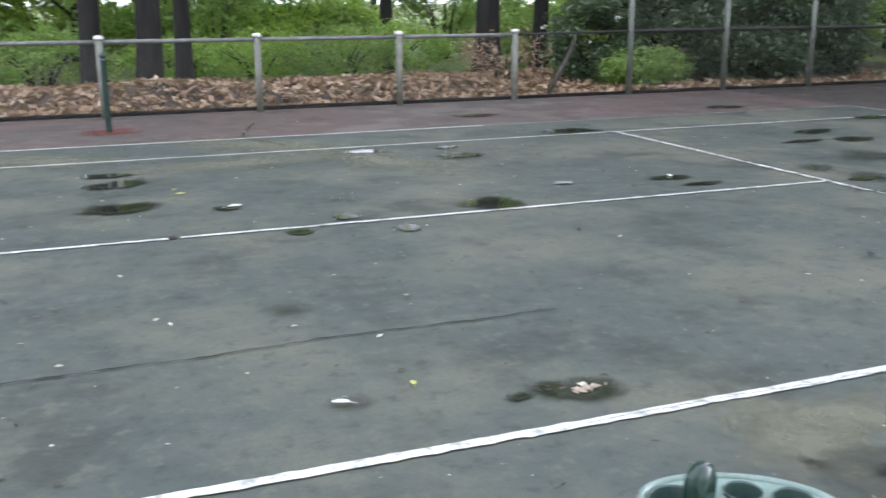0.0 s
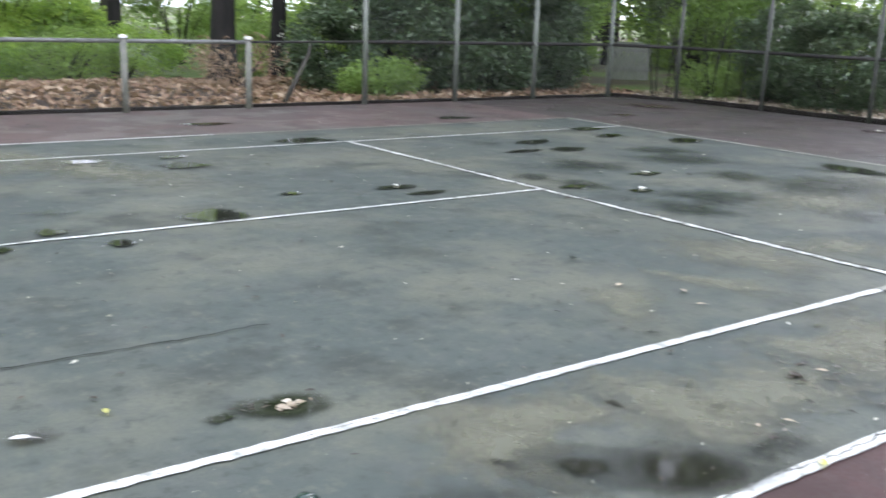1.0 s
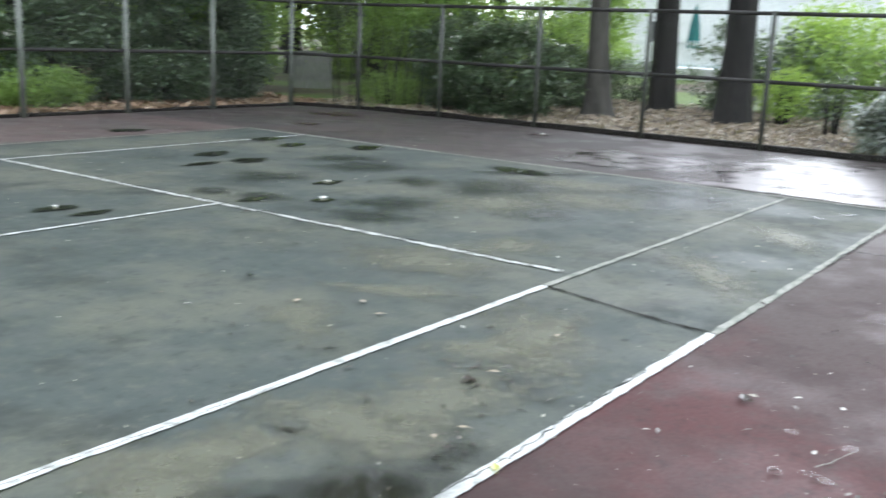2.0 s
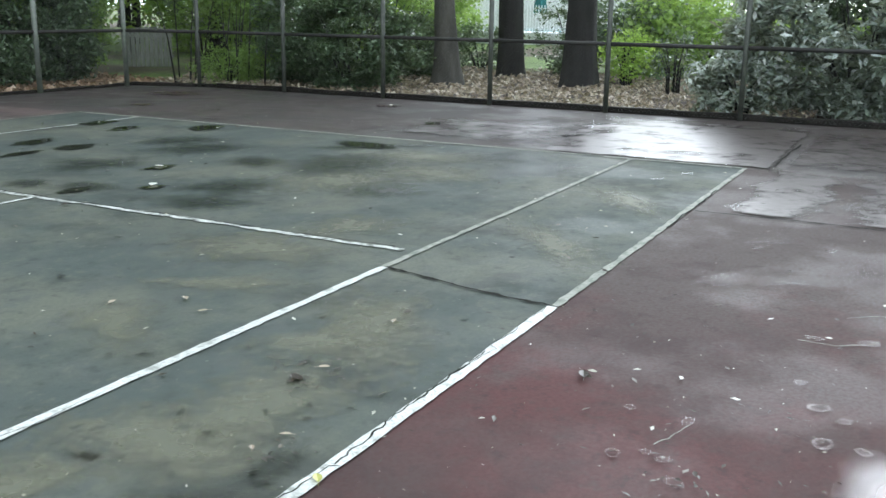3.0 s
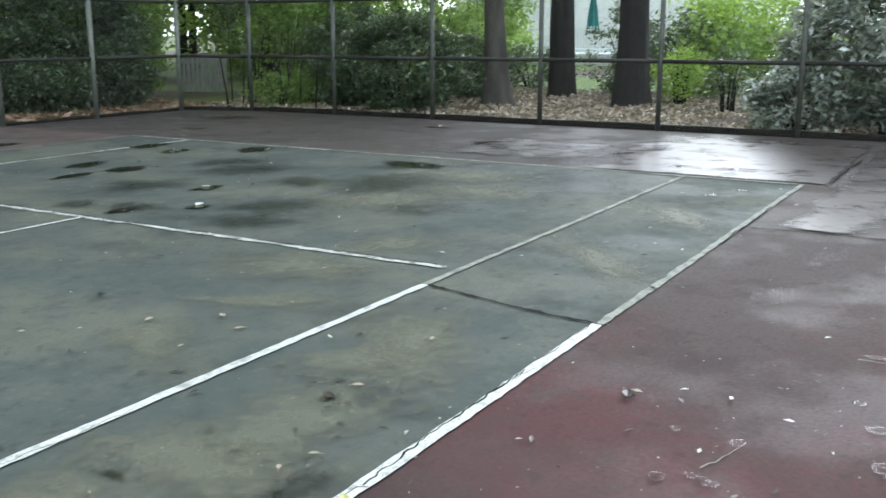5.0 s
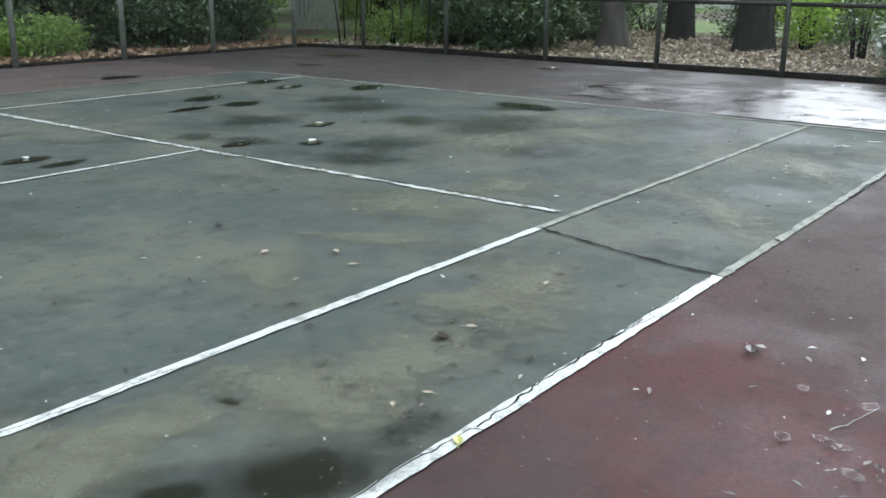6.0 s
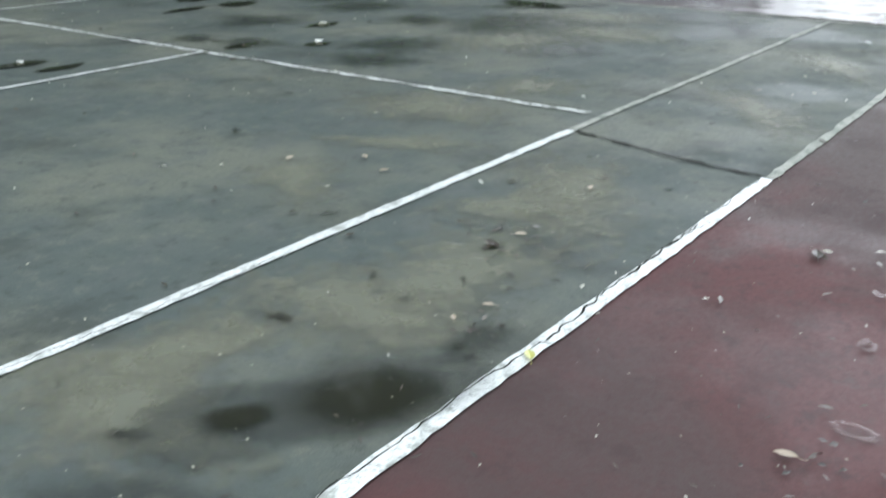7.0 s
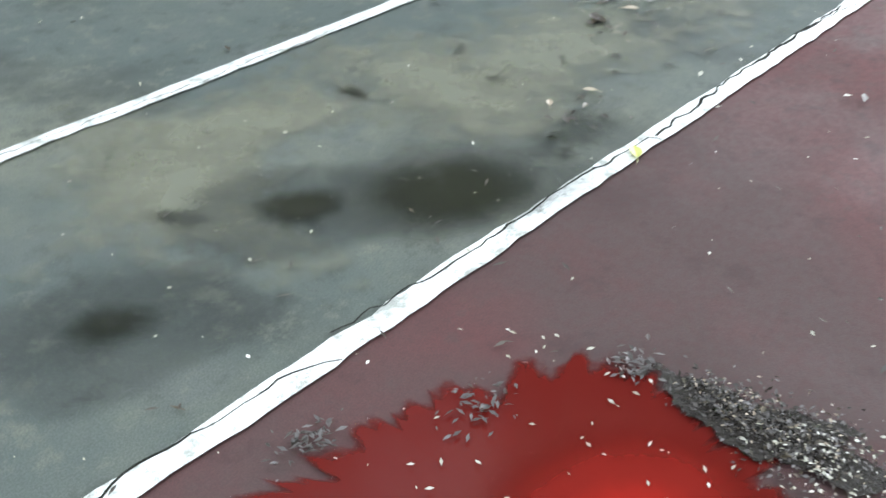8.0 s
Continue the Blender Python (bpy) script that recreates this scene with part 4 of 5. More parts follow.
def drinks_tray(x, y, z, turn):
    """An oval moulded tray clamped to the post, with a raised rim, an oblong well and round cup wells."""
    root = tagged(new("drinks_tray"), "pale green moulded plastic drinks tray clamped to the net post", "tray")
    root.matrix_world = pose(x, y, z, 0, 0, turn)
    holes = [(-0.078, 0.0, 0.044), (0.03, 0.04, 0.030), (0.105, 0.026, 0.030), (0.03, -0.045, 0.030), (0.105, -0.04, 0.030)]
    n = 64
    out = [(0.02 + 0.16 * math.cos(2 * math.pi * k / n), 0.098 * math.sin(2 * math.pi * k / n)) for k in range(n)]
    rows = [(0.0, 0.93), (0.022, 1.0), (0.03, 0.985), (0.03, 0.95), (0.022, 0.93)]
    vs, fs = [], []
    for zz, s in rows:
        vs += [(0.02 + (px - 0.02) * s, py * s, zz) for px, py in out]
    for r in range(len(rows) - 1):
        fs += [(r * n + k, r * n + (k + 1) % n, (r + 1) * n + (k + 1) % n, (r + 1) * n + k) for k in range(n)]
    put("rim", mesh_from("rim", vs, fs, M_TRAY, True), root)
    bm = bmesh.new()
    loops = [[bm.verts.new((0.02 + (px - 0.02) * 0.93, py * 0.93, 0.022)) for px, py in out]]
    for hx, hy, hr in holes:
        loops.append([bm.verts.new((hx + hr * math.cos(2 * math.pi * k / 24), hy + hr * math.sin(2 * math.pi * k / 24), 0.022)) for k in range(24)])
    es = [bm.edges.new((lp[k], lp[(k + 1) % len(lp)])) for lp in loops for k in range(len(lp))]
    bmesh.ops.triangle_fill(bm, use_beauty=True, use_dissolve=False, edges=es)
    part("top_plate", bm, M_TRAY, root)
    for hx, hy, hr in holes:
        prof = [(0.028, 1.08), (0.03, 1.03), (0.026, 0.98), (-0.05, 0.86), (-0.055, 0.8), (-0.055, 0.02)]
        vs, fs = [], []
        for zz, s in prof:
            vs += [(hx + hr * s * math.cos(2 * math.pi * k / 24), hy + hr * s * math.sin(2 * math.pi * k / 24), zz) for k in range(24)]
        for r in range(len(prof) - 1):
            fs += [(r * 24 + k, r * 24 + (k + 1) % 24, (r + 1) * 24 + (k + 1) % 24, (r + 1) * 24 + k) for k in range(24)]
        put("cup_well", mesh_from("cup_well", vs, fs, M_WELLSHADE, True), root, "cup well with its inner shade painted dark green")
    prof = [(k / 20) * math.pi for k in range(21)]
    rim_ = [(0.034 * math.cos(w), 0.045 + 0.034 * math.sin(w)) for w in prof] + [(-0.034, -0.03), (0.034, -0.03)]
    bm = bmesh.new()
    lo = [bm.verts.new((px, -0.013, pz)) for px, pz in rim_]
    face = bm.faces.new(lo)
    ex = bmesh.ops.extrude_face_region(bm, geom=[face])
    bmesh.ops.translate(bm, verts=[q for q in ex["geom"] if isinstance(q, bmesh.types.BMVert)], vec=(0, 0.026, 0))
    bmesh.ops.recalc_face_normals(bm, faces=bm.faces)
    sharp = [e for e in bm.edges if abs(e.verts[0].co.y - e.verts[1].co.y) < 1e-5]
    bmesh.ops.bevel(bm, geom=sharp, offset=0.006, segments=3, affect="EDGES")
    ob = part("handle", bm, M_NETPOST, root, "glossy dark green rounded handle", True)
    ob.matrix_local = pose(-0.045, -0.004, 0.016, 0, 0, 52)
    v, f = tube([(0.0, -0.02, -1.02), (0.0, -0.02, -0.02)], [0.038, 0.038], 20)
    put("stand_pole", mesh_from("stand_pole", v, f, M_NETPOST, True), root, "dark green steel net post")


drinks_tray(0.275, -0.858, 0.968, -28)


# ---- trees ----
def tree(x, y, r, height, seed, bark, crown_r=3.5, crown_z=5.0, n=5200, leaf=0.26, mat_leaf=None, label="", flare=1.5, lean=(0, 0)):
    rng = np.random.default_rng(seed)
    root = tagged(new("tree"), label or "tall dark-barked woodland tree in leaf", "tree", group="woodland trees")
    z0 = lie(x, y) - 0.1
    root.location = (x, y, z0)
    pts, rad = [], []
    zs = [0, 0.12, 0.35, 0.7, 1.2, 2, 3, 4.5, 6.5, 9, max(12, height * 0.5), max(14, height * 0.9)]
    for z in zs:
        pts.append((lean[0] * z / 6 + 0.12 * noise.noise((z * 0.25, seed, 0)), lean[1] * z / 6 + 0.12 * noise.noise((z * 0.25, seed, 5)), z))
        rad.append(max(0.03, r * (1 + (flare - 1) * math.exp(-z * 2.3)) * (1 - 0.75 * z / height)))
    v, f = tube(pts, rad, 18)
    v = [q + Vector((q.x - pts[i // 18][0], q.y - pts[i // 18][1], 0)) * (0.22 * noise.noise((q.x * 5 / max(r, 0.2) * 0.3 + seed, q.y * 5 / max(r, 0.2) * 0.3, q.z * 0.5))) for i, q in enumerate(v)]
    put("trunk", mesh_from("trunk", v, f, bark, True), root)
    limbs, tips = [], []
    for k in range(7):
        zb = crown_z * 0.8 + (height * 0.75 - crown_z * 0.8) * k / 7
        w = k * 2.4 + seed
        reach = crown_r * rng.uniform(0.6, 0.95)
        b0 = Vector((lean[0] * zb / 6, lean[1] * zb / 6, zb))
        e = b0 + Vector((math.cos(w) * reach, math.sin(w) * reach, reach * 0.55))
        mid = b0.lerp(e, 0.5) + Vector((0, 0, 0.3))
        limbs.append(tube([b0, mid, e], [r * 0.33, r * 0.2, 0.02], 7))
        tips.append(e)
    v, f = joined(limbs)
    put("branchwork", mesh_from("branchwork", v, f, bark, True), root)
    c = clumps(rng, n, lean[0] * height / 9, lean[1] * height / 9, crown_z, height, crown_r, crown_r, 60, 0.75, 0.3)
    put("crown", leaves("crown", c, leaf * 1.5, leaf, mat_leaf or L_CANOPY, rng), root)


def bush(x, y, rx, ry, h, n, length, width, mat_leaf, seed, label, category="bush", z0=0.0, k=60, stems=9, flowers=0, spread=0.16):
    rng = np.random.default_rng(seed)
    root = tagged(new("bush"), label, category, group="understorey")
    root.location = (x, y, lie(x, y))
    st = []
    for i in range(stems):
        w = i * 2.4 + seed
        q = Vector((math.cos(w) * rx * 0.6, math.sin(w) * ry * 0.6, h * rng.uniform(0.55, 0.85)))
        st.append(tube([(math.cos(w) * 0.12, math.sin(w) * 0.12, -0.05), q * 0.5 + Vector((0, 0, 0.1)), q], [0.03, 0.02, 0.008], 5))
    v, f = joined(st)
    put("branchwork", mesh_from("branchwork", v, f, M_BARK, True), root)
    c = clumps(rng, n, 0, 0, z0, h, rx, ry, k, spread)
    put("foliage", leaves("foliage", c, length, width, mat_leaf, rng, 0.35), root)
    if flowers:
        c = clumps(rng, flowers * 14, 0, 0, h * 0.45, h * 1.02, rx * 1.02, ry * 1.02, flowers, 0.05, 0.9)
        put("blossom", leaves("blossom", c, 0.06, 0.05, L_FLOWER, rng, 0.0), root, "white blossom clusters")
    return root


# big trees that stand near the fences
for x, y, r, h, bark, label, fl, ln in [
        (21.2, 8.75, 0.27, 16, M_BEECH, "grey-brown smooth-barked tree with flared roots behind the fence", 2.1, (-0.25, 0.1)),
        (24.3, 8.45, 0.33, 18, M_BARK, "thick dark-barked tree in leaf litter", 1.45, (0, 0)),
        (22.2, 5.75, 0.36, 18, M_BARK, "thick dark-barked tree in leaf litter", 1.6, (0, 0)),
        (-0.2, 18.3, 0.22, 15, M_BARK, "dark straight tree trunk behind the low fence", 1.3, (0, 0)),
        (0.85, 18.0, 0.24, 16, M_BARK, "dark straight tree trunk behind the low fence", 1.3, (0, 0)),
        (1.75, 20.0, 0.2, 15, M_BARK, "dark straight tree trunk behind the low fence", 1.3, (0, 0)),
        (9.1, 20.1, 0.32, 18, M_BARK, "thick dark tree trunk behind the fence", 1.4, (0, 0)),
        (11.1, 21.4, 0.2, 14, M_BARK, "slim dark tree trunk behind the fence", 1.3, (0.2, 0)),
        (7.9, 24.5, 0.2, 14, M_BARK, "slim dark tree trunk in the wood", 1.3, (0, 0))]:
    side = y > 14
    tree(x, y, r, h + (8 if side else 11), abs(int(x * 10 + y)), bark, 5.0, 7.5 if side else 10.0, 1500 if side else 8000, 0.34, L_CANOPY, label, fl, ln)
for x, y in [(14.2, 21.0), (18.5, 20.5), (22.5, 17), (25.5, 14.5), (17.6, 18.0), (12.2, 19.0)]:
    tree(x, y, 0.2, 29 if 12 < x < 18 else 25, abs(int(x * 7 + y * 3)), M_BARK, 5.4, 7.0 if x < 16 else 5.0, 2200 if x < 16 else 5000, 0.3, L_CANOPY, "tall woodland tree with a dense crown beyond the fence")
for i, (x, y) in enumerate([(27, 25), (30.5, 28), (25, 29.5), (33.5, 24.5), (29, 32), (35, 30), (23, 33), (38, 26)]):
    tree(x, y, 0.18, 13, 120 + i, M_BARK, 2.8, 1.5, 5200, 0.3, (L_BRIGHT, L_WOOD)[i % 2], "fresh green woodland tree beyond the lawn")

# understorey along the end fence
bush(19.3, -0.6, 1.6, 2.6, 3.9, 28000, 0.2, 0.075, L_SHEEN, 1, "large glossy dark rhododendron behind the end fence", flowers=8, k=110)
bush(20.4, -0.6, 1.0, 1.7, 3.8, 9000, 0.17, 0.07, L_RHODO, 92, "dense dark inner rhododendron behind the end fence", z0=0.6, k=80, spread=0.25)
bush(18.3, 1.3, 0.6, 0.75, 1.1, 4200, 0.17, 0.065, L_SHEEN, 91, "low outer branches of a glossy rhododendron behind the end fence", k=40)
bush(19.2, -4.2, 1.7, 2.2, 3.8, 15000, 0.2, 0.075, L_SHEEN, 2, "large glossy dark rhododendron behind the end fence", k=100)
bush(21.5, -2.6, 1.6, 2.2, 4.8, 15000, 0.17, 0.07, L_RHODO, 3, "tall dark evergreen shrub", k=80)
bush(18.9, 10.0, 1.2, 1.5, 2.1, 17000, 0.14, 0.055, L_RHODO, 4, "rounded dark rhododendron behind the end fence", k=80)
bush(19.8, 11.8, 1.1, 1.2, 1.6, 7000, 0.14, 0.055, L_RHODO, 5, "rounded dark rhododendron behind the end fence")
bush(18.4, 13.2, 0.6, 0.7, 0.9, 1500, 0.16, 0.03, L_SHRUB, 6, "low grassy green plant behind the end fence", "plant")
bush(23.2, 4.9, 0.5, 0.5, 1.5, 1200, 0.12, 0.06, L_BRIGHT, 7, "small bright green sapling in leaf litter", "sapling", 0.2)
bush(21.8, 3.4, 0.5, 0.5, 1.5, 420, 0.12, 0.06, L_RHODO, 8, "small green sapling in leaf litter", "sapling", 0.3)
bush(28.5, 4.4, 1.6, 2.0, 2.8, 3400, 0.17, 0.09, L_BRIGHT, 9, "bright yellow-green small tree", "small tree", 1.4, 70, 9, 0, 0.35)
bush(25.6, 7.1, 1.0, 1.0, 2.4, 5000, 0.15, 0.06, L_RHODO, 10, "green shrub beneath the trees")
bush(26.8, 10.5, 1.2, 1.2, 1.3, 3000, 0.15, 0.06, L_RHODO, 11, "dark shrub beneath the trees")
bush(24.5, 12.6, 1.4, 1.6, 3.0, 3500, 0.15, 0.08, L_SHRUB, 12, "leafy green shrub beneath the trees")
for i, (x, y, h) in enumerate([(26.8, 5.9, 2.0)]):
    bush(x, y, 1.2, 1.2, h, 2400, 0.17, 0.08, (L_RHODO, L_SHRUB)[i % 2], 500 + i, "loose leafy shrub in front of the pool terrace", z0=0.5, k=50, spread=0.3)
# corner and side
bush(17.2, 17.5, 1.3, 1.2, 3.6, 14000, 0.14, 0.065, L_SHRUB, 13, "dense dark shrub in the fence corner", flowers=5, k=90)
bush(15.4, 16.6, 1.5, 1.2, 3.4, 17000, 0.14, 0.06, L_RHODO, 14, "dense dark shrub behind the side fence", k=90)
bush(12.8, 17.0, 1.5, 1.2, 2.9, 15000, 0.14, 0.06, L_RHODO, 15, "dense dark shrub with white blossom behind the side fence", flowers=12, k=90)
bush(10.6, 17.6, 1.2, 1.1, 2.0, 9000, 0.12, 0.06, L_RHODO, 16, "green shrub with white blossom behind the side fence", flowers=8)
bush(10.9, 15.9, 0.9, 0.7, 0.8, 5000, 0.11, 0.05, L_SHRUB, 17, "low bright green ground cover behind the fence", "plant")
bush(8.2, 17.2, 0.9, 0.8, 1.3, 1500, 0.12, 0.03, L_LITTER, 18, "bare brown twiggy shrub behind the fence", k=40)
for i, (x, y, rx, h) in enumerate([(-7, 20.5, 2.2, 1.5), (-3.6, 19.5, 1.7, 1.2), (-1.2, 20.8, 1.6, 1.2), (3.6, 21.5, 1.6, 1.1), (5.6, 20.8, 1.5, 1.2), (7.3, 22.2, 1.6, 1.3), (11.8, 22.6, 2.0, 1.5), (2.0, 22.6, 1.5, 1.0)]):
    bush(x, y, rx, 1.1, h, 3600, 0.12, 0.06, (L_SHRUB, L_BRIGHT)[i % 2], 30 + i, "loose green understorey shrub behind the low fence", flowers=0, k=70)
for i, (x, y, rx, h) in enumerate([(3.0, 24.0, 1.2, 3.4), (-4.0, 23.5, 1.6, 3.2), (5.4, 27.0, 1.8, 3.4), (10.0, 25.5, 1.6, 3.2), (14.5, 21.5, 2.0, 3.8), (18.0, 21.5, 2.0, 3.6), (21.5, 15.4, 1.2, 2.8)]):
    bush(x, y, rx, 1.2, h, 4200, 0.16, 0.08, (L_SHRUB, L_WOOD, L_BRIGHT)[i % 3], 50 + i, "leafy understorey sapling in the wood", "sapling", 0.9, 60, 9, 0, 0.3)

bush(14.0, 15.9, 1.0, 0.7, 1.3, 7000, 0.13, 0.06, L_RHODO, 71, "dense green shrub close behind the side fence")
bush(16.2, 16.2, 0.9, 0.8, 2.2, 8000, 0.14, 0.06, L_RHODO, 72, "dense dark shrub close behind the fence corner", k=80)
bush(21.0, 12.9, 1.2, 1.2, 2.4, 7000, 0.15, 0.06, L_RHODO, 74, "dark evergreen shrub among the trunks")
bush(23.2, 10.7, 1.1, 1.0, 1.7, 5000, 0.15, 0.06, L_RHODO, 75, "dark evergreen shrub among the trunks")

for i, (x, y) in enumerate([(18.9, 19.3), (23.4, 15.0), (24.6, 19.2), (26.8, 16.4), (16.0, 19.8), (13.0, 19.4), (20.6, 21.6), (28.6, 13.2)]):
    bush(x, y, 1.5, 1.5, 4.6, 5000, 0.17, 0.09, (L_WOOD, L_SHRUB, L_RHODO)[i % 3], 400 + i, "leafy young tree at the wood's edge", "sapling", 1.1, 60, 9, 0, 0.3)

def stem_clump(x, y, n, h, seed):
    """A clump of thin bare upright stems, each a part."""
    rng = np.random.default_rng(seed)
    root = tagged(new("bare_saplings"), "clump of thin bare upright saplings behind the end fence", "saplings")
    root.location = (x, y, lie(x, y))
    for i in range(n):
        px, py = rng.normal(0, 0.35, 2)
        lx, ly = rng.normal(0, 0.12, 2)
        v, f = tube([(px, py, -0.05), (px + lx, py + ly, h * 0.5), (px + lx * 2.4, py + ly * 2.4, h * rng.uniform(0.8, 1.1))], [0.022, 0.016, 0.006], 6)
        put("sapling_stem", mesh_from("sapling_stem", v, f, M_BARK, True), root)


stem_clump(18.6, 12.9, 9, 1.9, 3)
stem_clump(18.4, 14.2, 6, 2.2, 4)
bush(20.6, 14.6, 0.5, 0.6, 0.7, 1800, 0.22, 0.025, L_BRIGHT, 81, "tuft of bright green grassy leaves by the lawn", "plant", flowers=0, k=30)
bush(19.2, 13.0, 0.6, 0.5, 0.8, 1800, 0.24, 0.025, L_SHRUB, 82, "tuft of green strappy leaves behind the end fence", "plant", k=30)

# thicket between the trunks
rng = np.random.default_rng(5)
for i in range(34):
    if i < 20:
        x, y = -12 + i * 1.75 + rng.uniform(-0.8, 0.8), rng.uniform(24.5, 31)
        if i % 3 == 1:
            continue
    else:
        x, y = rng.uniform(27, 34), 22 - (i - 20) * 1.9 + rng.uniform(-0.8, 0.8)
        if 6.0 < y < 14.5:
            continue
    bush(x, y, rng.uniform(1.5, 2.3), rng.uniform(1.3, 2.0), (rng.uniform(0.8, 2.5) if i < 20 else rng.uniform(1.4, 3.4)) if y > 9 else rng.uniform(1.0, 1.9), 3800, 0.22, 0.12, (L_WOOD, L_BRIGHT, L_SHRUB)[i % 3], 300 + i, "sunlit green thicket between the trunks", "thicket", 0.1, 60, 7, 0, 0.35)

for x, y in [(-0.3, 27.5), (-3, 30), (2.6, 31), (-6.5, 28), (5.5, 33)]:
    tree(x, y, 0.16, 12, 90 + abs(int(x * 5)), M_BARK, 2.6, 1.6, 5200, 0.3, L_BRIGHT, "young fresh green woodland tree")

# woodland further off, all round
rng = np.random.default_rng(77)
made = 0
while made < 62:
    a = rng.uniform(0, 2 * math.pi)
    d = rng.uniform(24, 48)
    x, y = 4 + d * math.cos(a), 4 + d * math.sin(a)
    if x < EDGE_E + 4 and EDGE_W - 3 < x and EDGE_S - 5 < y < EDGE_N + 9:
        continue
    if x > 17 and -12 < y < 14:
        continue
    if y > 22 and -10 < x < 16 and rng.uniform() < 0.6:
        continue
    if 30 < x < 50 and 8 < y < 22:
        continue
    made += 1
    tree(x, y, rng.uniform(0.14, 0.3), rng.uniform(11, 17), 200 + made, M_BARK if made % 3 else M_BEECH, rng.uniform(2.6, 4.2), rng.uniform(2.4, 5.5), 2600, 0.3, L_WOOD)

# ---- beyond the trees: pool deck, fence, pale house, parasol, old gate ----
bm = bmesh.new()
box(bm, 36.0, 9.5, 0.2, 52.0, 22.0, 0.95, 0.03)
tagged(part("pool_deck", bm, M_WHITE, None), "pale stone pool terrace beyond the trees", "terrace", kind="structure")
bm = bmesh.new()
box(bm, 39.0, 12.0, 0.955, 46.0, 20.0, 0.97)
tagged(part("pool_water", bm, M_POOL, None), "turquoise pool water in the terrace", "pool", kind="structure")
root = tagged(new("pool_fence"), "white picket pool fence on a pale terrace", "fence")
for z in (1.15, 1.85):
    bm = bmesh.new()
    box(bm, 36.28, 9.6, z, 36.32, 21.9, z + 0.05)
    part("rail", bm, M_WHITE, root)
pk = mesh_from("picket", *tube([(0, 0, 0.95), (0, 0, 1.98), (0, 0, 2.02)], [0.022, 0.022, 0.004], 6), M_WHITE)
for i in range(100):
    put("picket", pk, root).location = (36.25, 9.65 + i * 0.123, 0)


def house(x0, y0, x1, y1, h):
    root = tagged(new("house"), "pale rendered house with dark windows beyond the trees", "house")
    bm = bmesh.new()
    box(bm, x0, y0, 0, x1, y1, h)
    part("wall", bm, M_HOUSE, root)
    ym = (y0 + y1) / 2
    vs = [(x0 - .4, y0 - .4, h), (x1 + .4, y0 - .4, h), (x1 + .4, y1 + .4, h), (x0 - .4, y1 + .4, h), (x0 + 2, ym, h + 2.4), (x1 - 2, ym, h + 2.4)]
    put("roof", mesh_from("roof", vs, [(0, 1, 5, 4), (2, 3, 4, 5), (1, 2, 5), (3, 0, 4), (3, 2, 1, 0)], M_ROOF), root)
    for i in range(4):
        y = y0 + (y1 - y0) * (i + 0.5) / 4
        bm = bmesh.new()
        box(bm, x0 - 0.06, y - 0.65, 1.9, x0 - 0.004, y + 0.65, 3.3, 0.01)
        w = part("window", bm, M_WHITE, root)
        bm = bmesh.new()
        box(bm, x0 - 0.075, y - 0.55, 2.0, x0 - 0.064, y + 0.55, 3.2)
        part("pane", bm, M_GLASS, w)


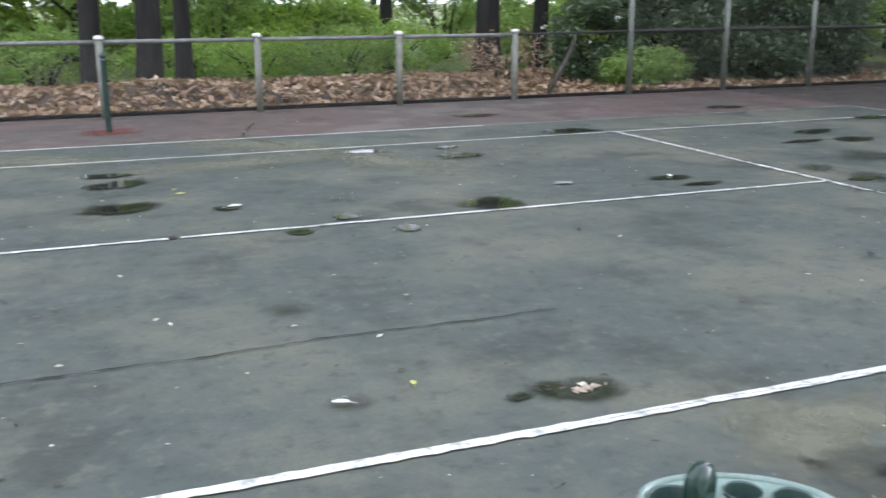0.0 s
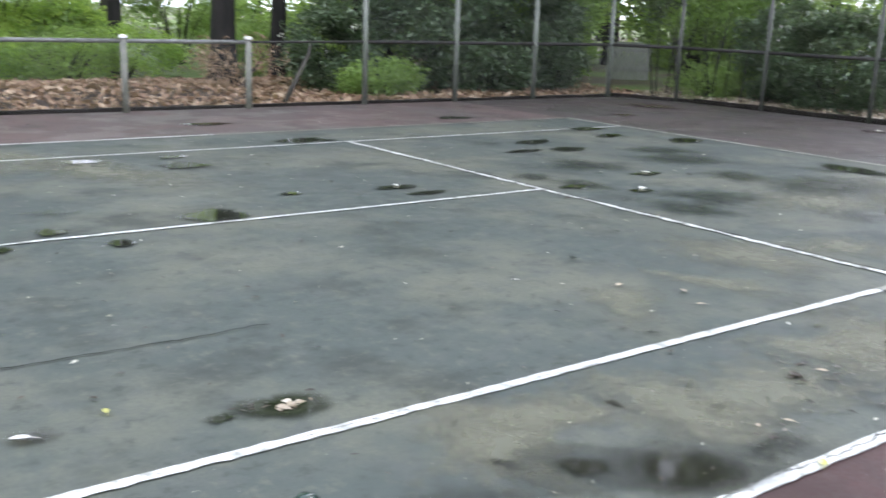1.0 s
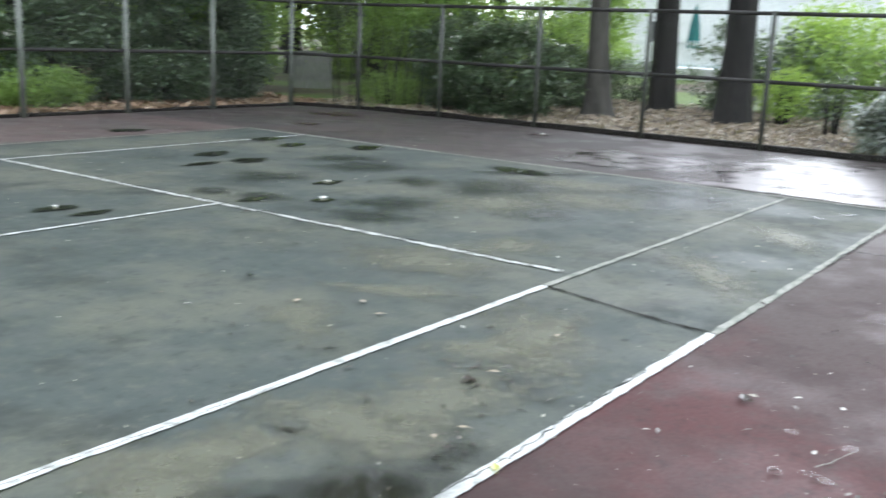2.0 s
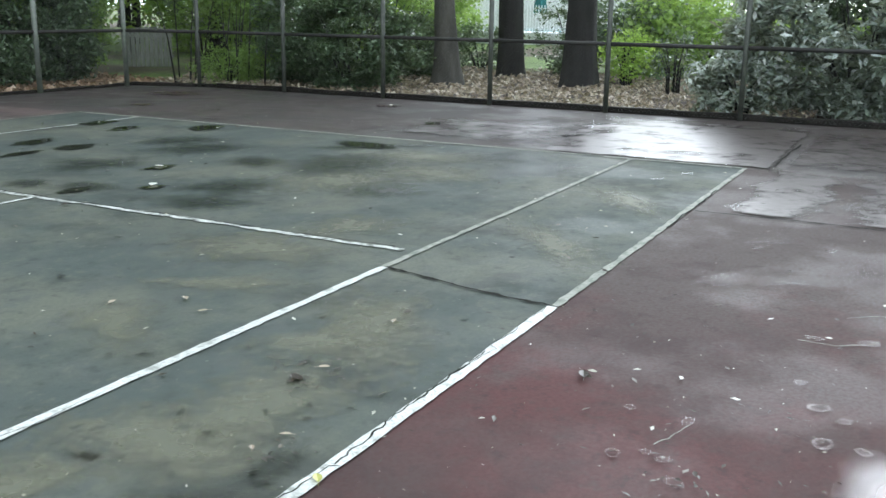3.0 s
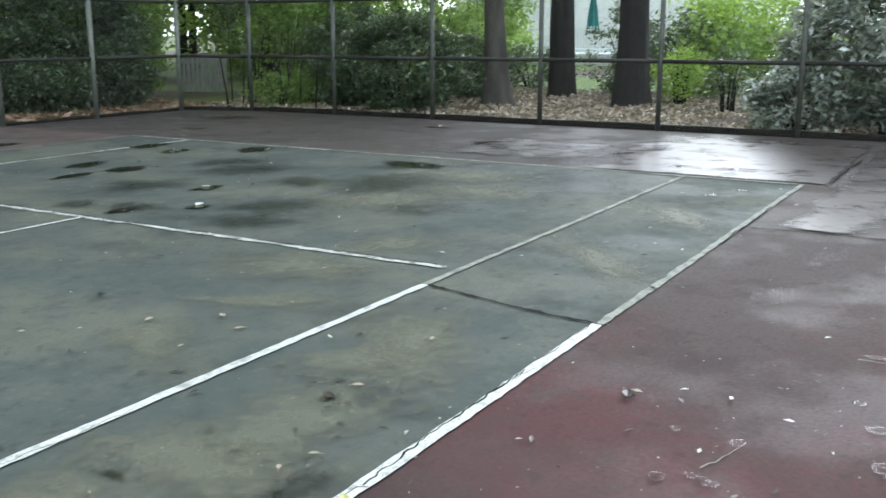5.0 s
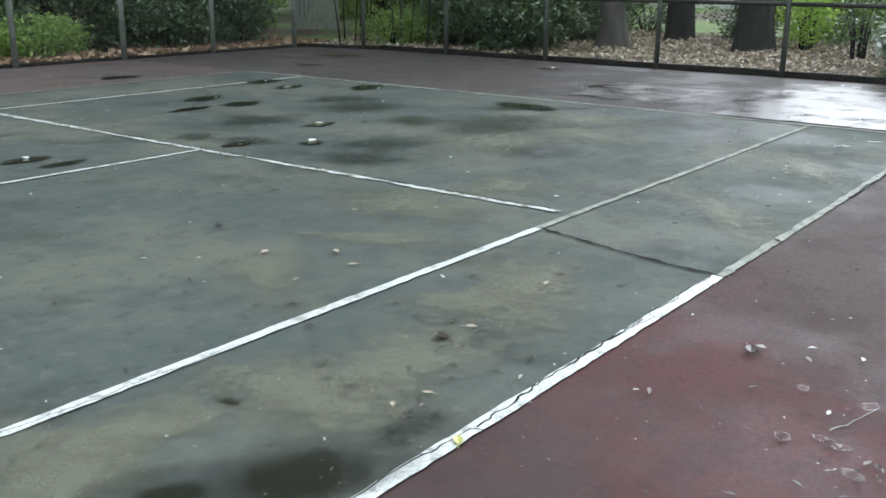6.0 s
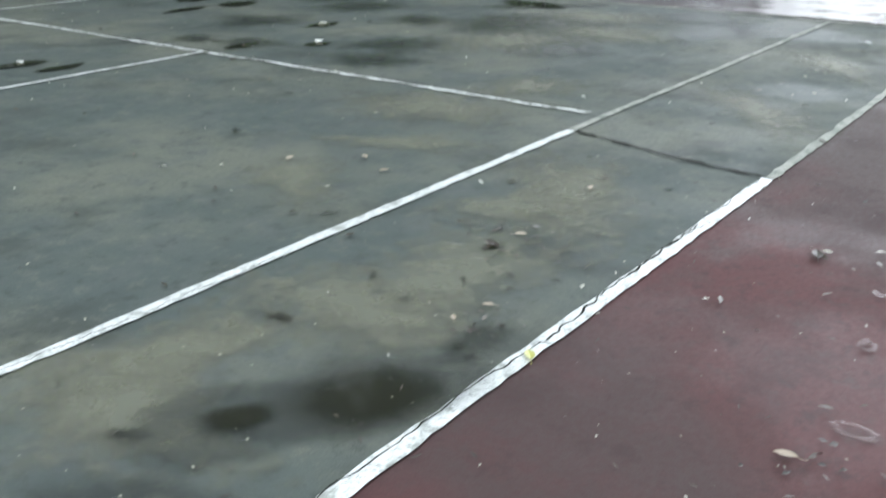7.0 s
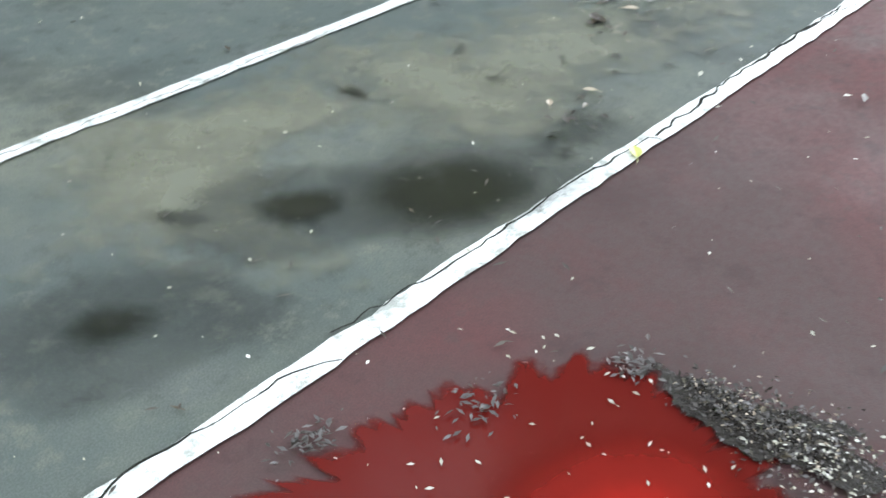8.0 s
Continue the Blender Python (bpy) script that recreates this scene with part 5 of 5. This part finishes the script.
house(56, 10, 64, 30, 5.2)
root = tagged(new("parasol"), "folded teal canvas parasol on the pool terrace", "parasol")
root.location = (38.2, 13.2, 0.95)
put("pole", mesh_from("pole", *tube([(0, 0, 0), (0, 0, 2.5)], [0.025, 0.02], 8), M_WHITE, True), root)
v, f = tube([(0, 0, 0.75), (0, 0, 0.9), (0, 0, 1.6), (0, 0, 2.3), (0, 0, 2.55)], [0.3, 0.27, 0.2, 0.08, 0.01], 16)
v = [q * 1 if i % 2 else Vector((q.x * 0.72, q.y * 0.72, q.z)) for i, q in enumerate(v)]
put("canopy", mesh_from("canopy", v, f, M_TEAL), root)
root = tagged(new("gate"), "old grey picket gate at the edge of the lawn", "gate")
root.matrix_world = pose(21.9, 19.0, lie(21.9, 19.0), 0, 0, -45)
for i in range(10):
    bm = bmesh.new()
    box(bm, -0.65 + i * 0.13, -0.012, 0.05, -0.54 + i * 0.13, 0.012, 1.15 + 0.05 * math.sin(i * 0.35), 0.006)
    part("picket", bm, M_GATE, root)
for z in (0.3, 0.9):
    bm = bmesh.new()
    box(bm, -0.68, 0.013, z, 0.68, 0.045, z + 0.09, 0.005)
    part("rail", bm, M_GATE, root)


# ---- leaf litter banks ----
def mound(x, y):
    """A long low heap of raked leaves behind the low fence."""
    return 0.3 * smooth01(y, 14.8, 16.4) * (1 - smooth01(y, 17.2, 19.5)) * (1 - smooth01(x, 6.5, 9.5)) * (0.75 + 0.5 * noise.noise((x * 0.5, y * 0.5, 7)))


def litter_bank(name, x0, x1, y0, y1, n, mat_leaf, seed, label, size):
    rng = np.random.default_rng(seed)
    ob = sheet(name, x0, x1, y0, y1, int((x1 - x0) * 2), int((y1 - y0) * 2), M_SOIL, lambda x, y: mound(x, y) + lie(x, y) + 0.06 + 0.05 * noise.noise((x * 1.1, y * 1.1, 3)))
    tagged(ob, "bare wet woodland soil under fallen leaves", "soil", kind="structure")
    xs, ys = rng.uniform(x0, x1, n), rng.uniform(y0, y1, n)
    p = np.array([(x, y, mound(x, y) + lie(x, y) + 0.09 + 0.05 * noise.noise((x * 1.1, y * 1.1, 3)) + abs(rng.normal(0, 0.025))) for x, y in zip(xs, ys)])
    lv = leaves("fallen_leaves", p, size, size * 0.5, mat_leaf, rng, 0.0)
    tagged(put("fallen_leaves", lv), label, "leaf litter", kind="stuff")


litter_bank("soil_side", -9, 18, 14.58, 20.5, 15000, L_LITTER, 5, "thick heaped layer of brown fallen leaves behind the low fence", 0.19)
litter_bank("soil_end", 17.45, 26, 0, 15, 13000, L_PALE, 6, "pale brown fallen leaves between the tree trunks", 0.13)
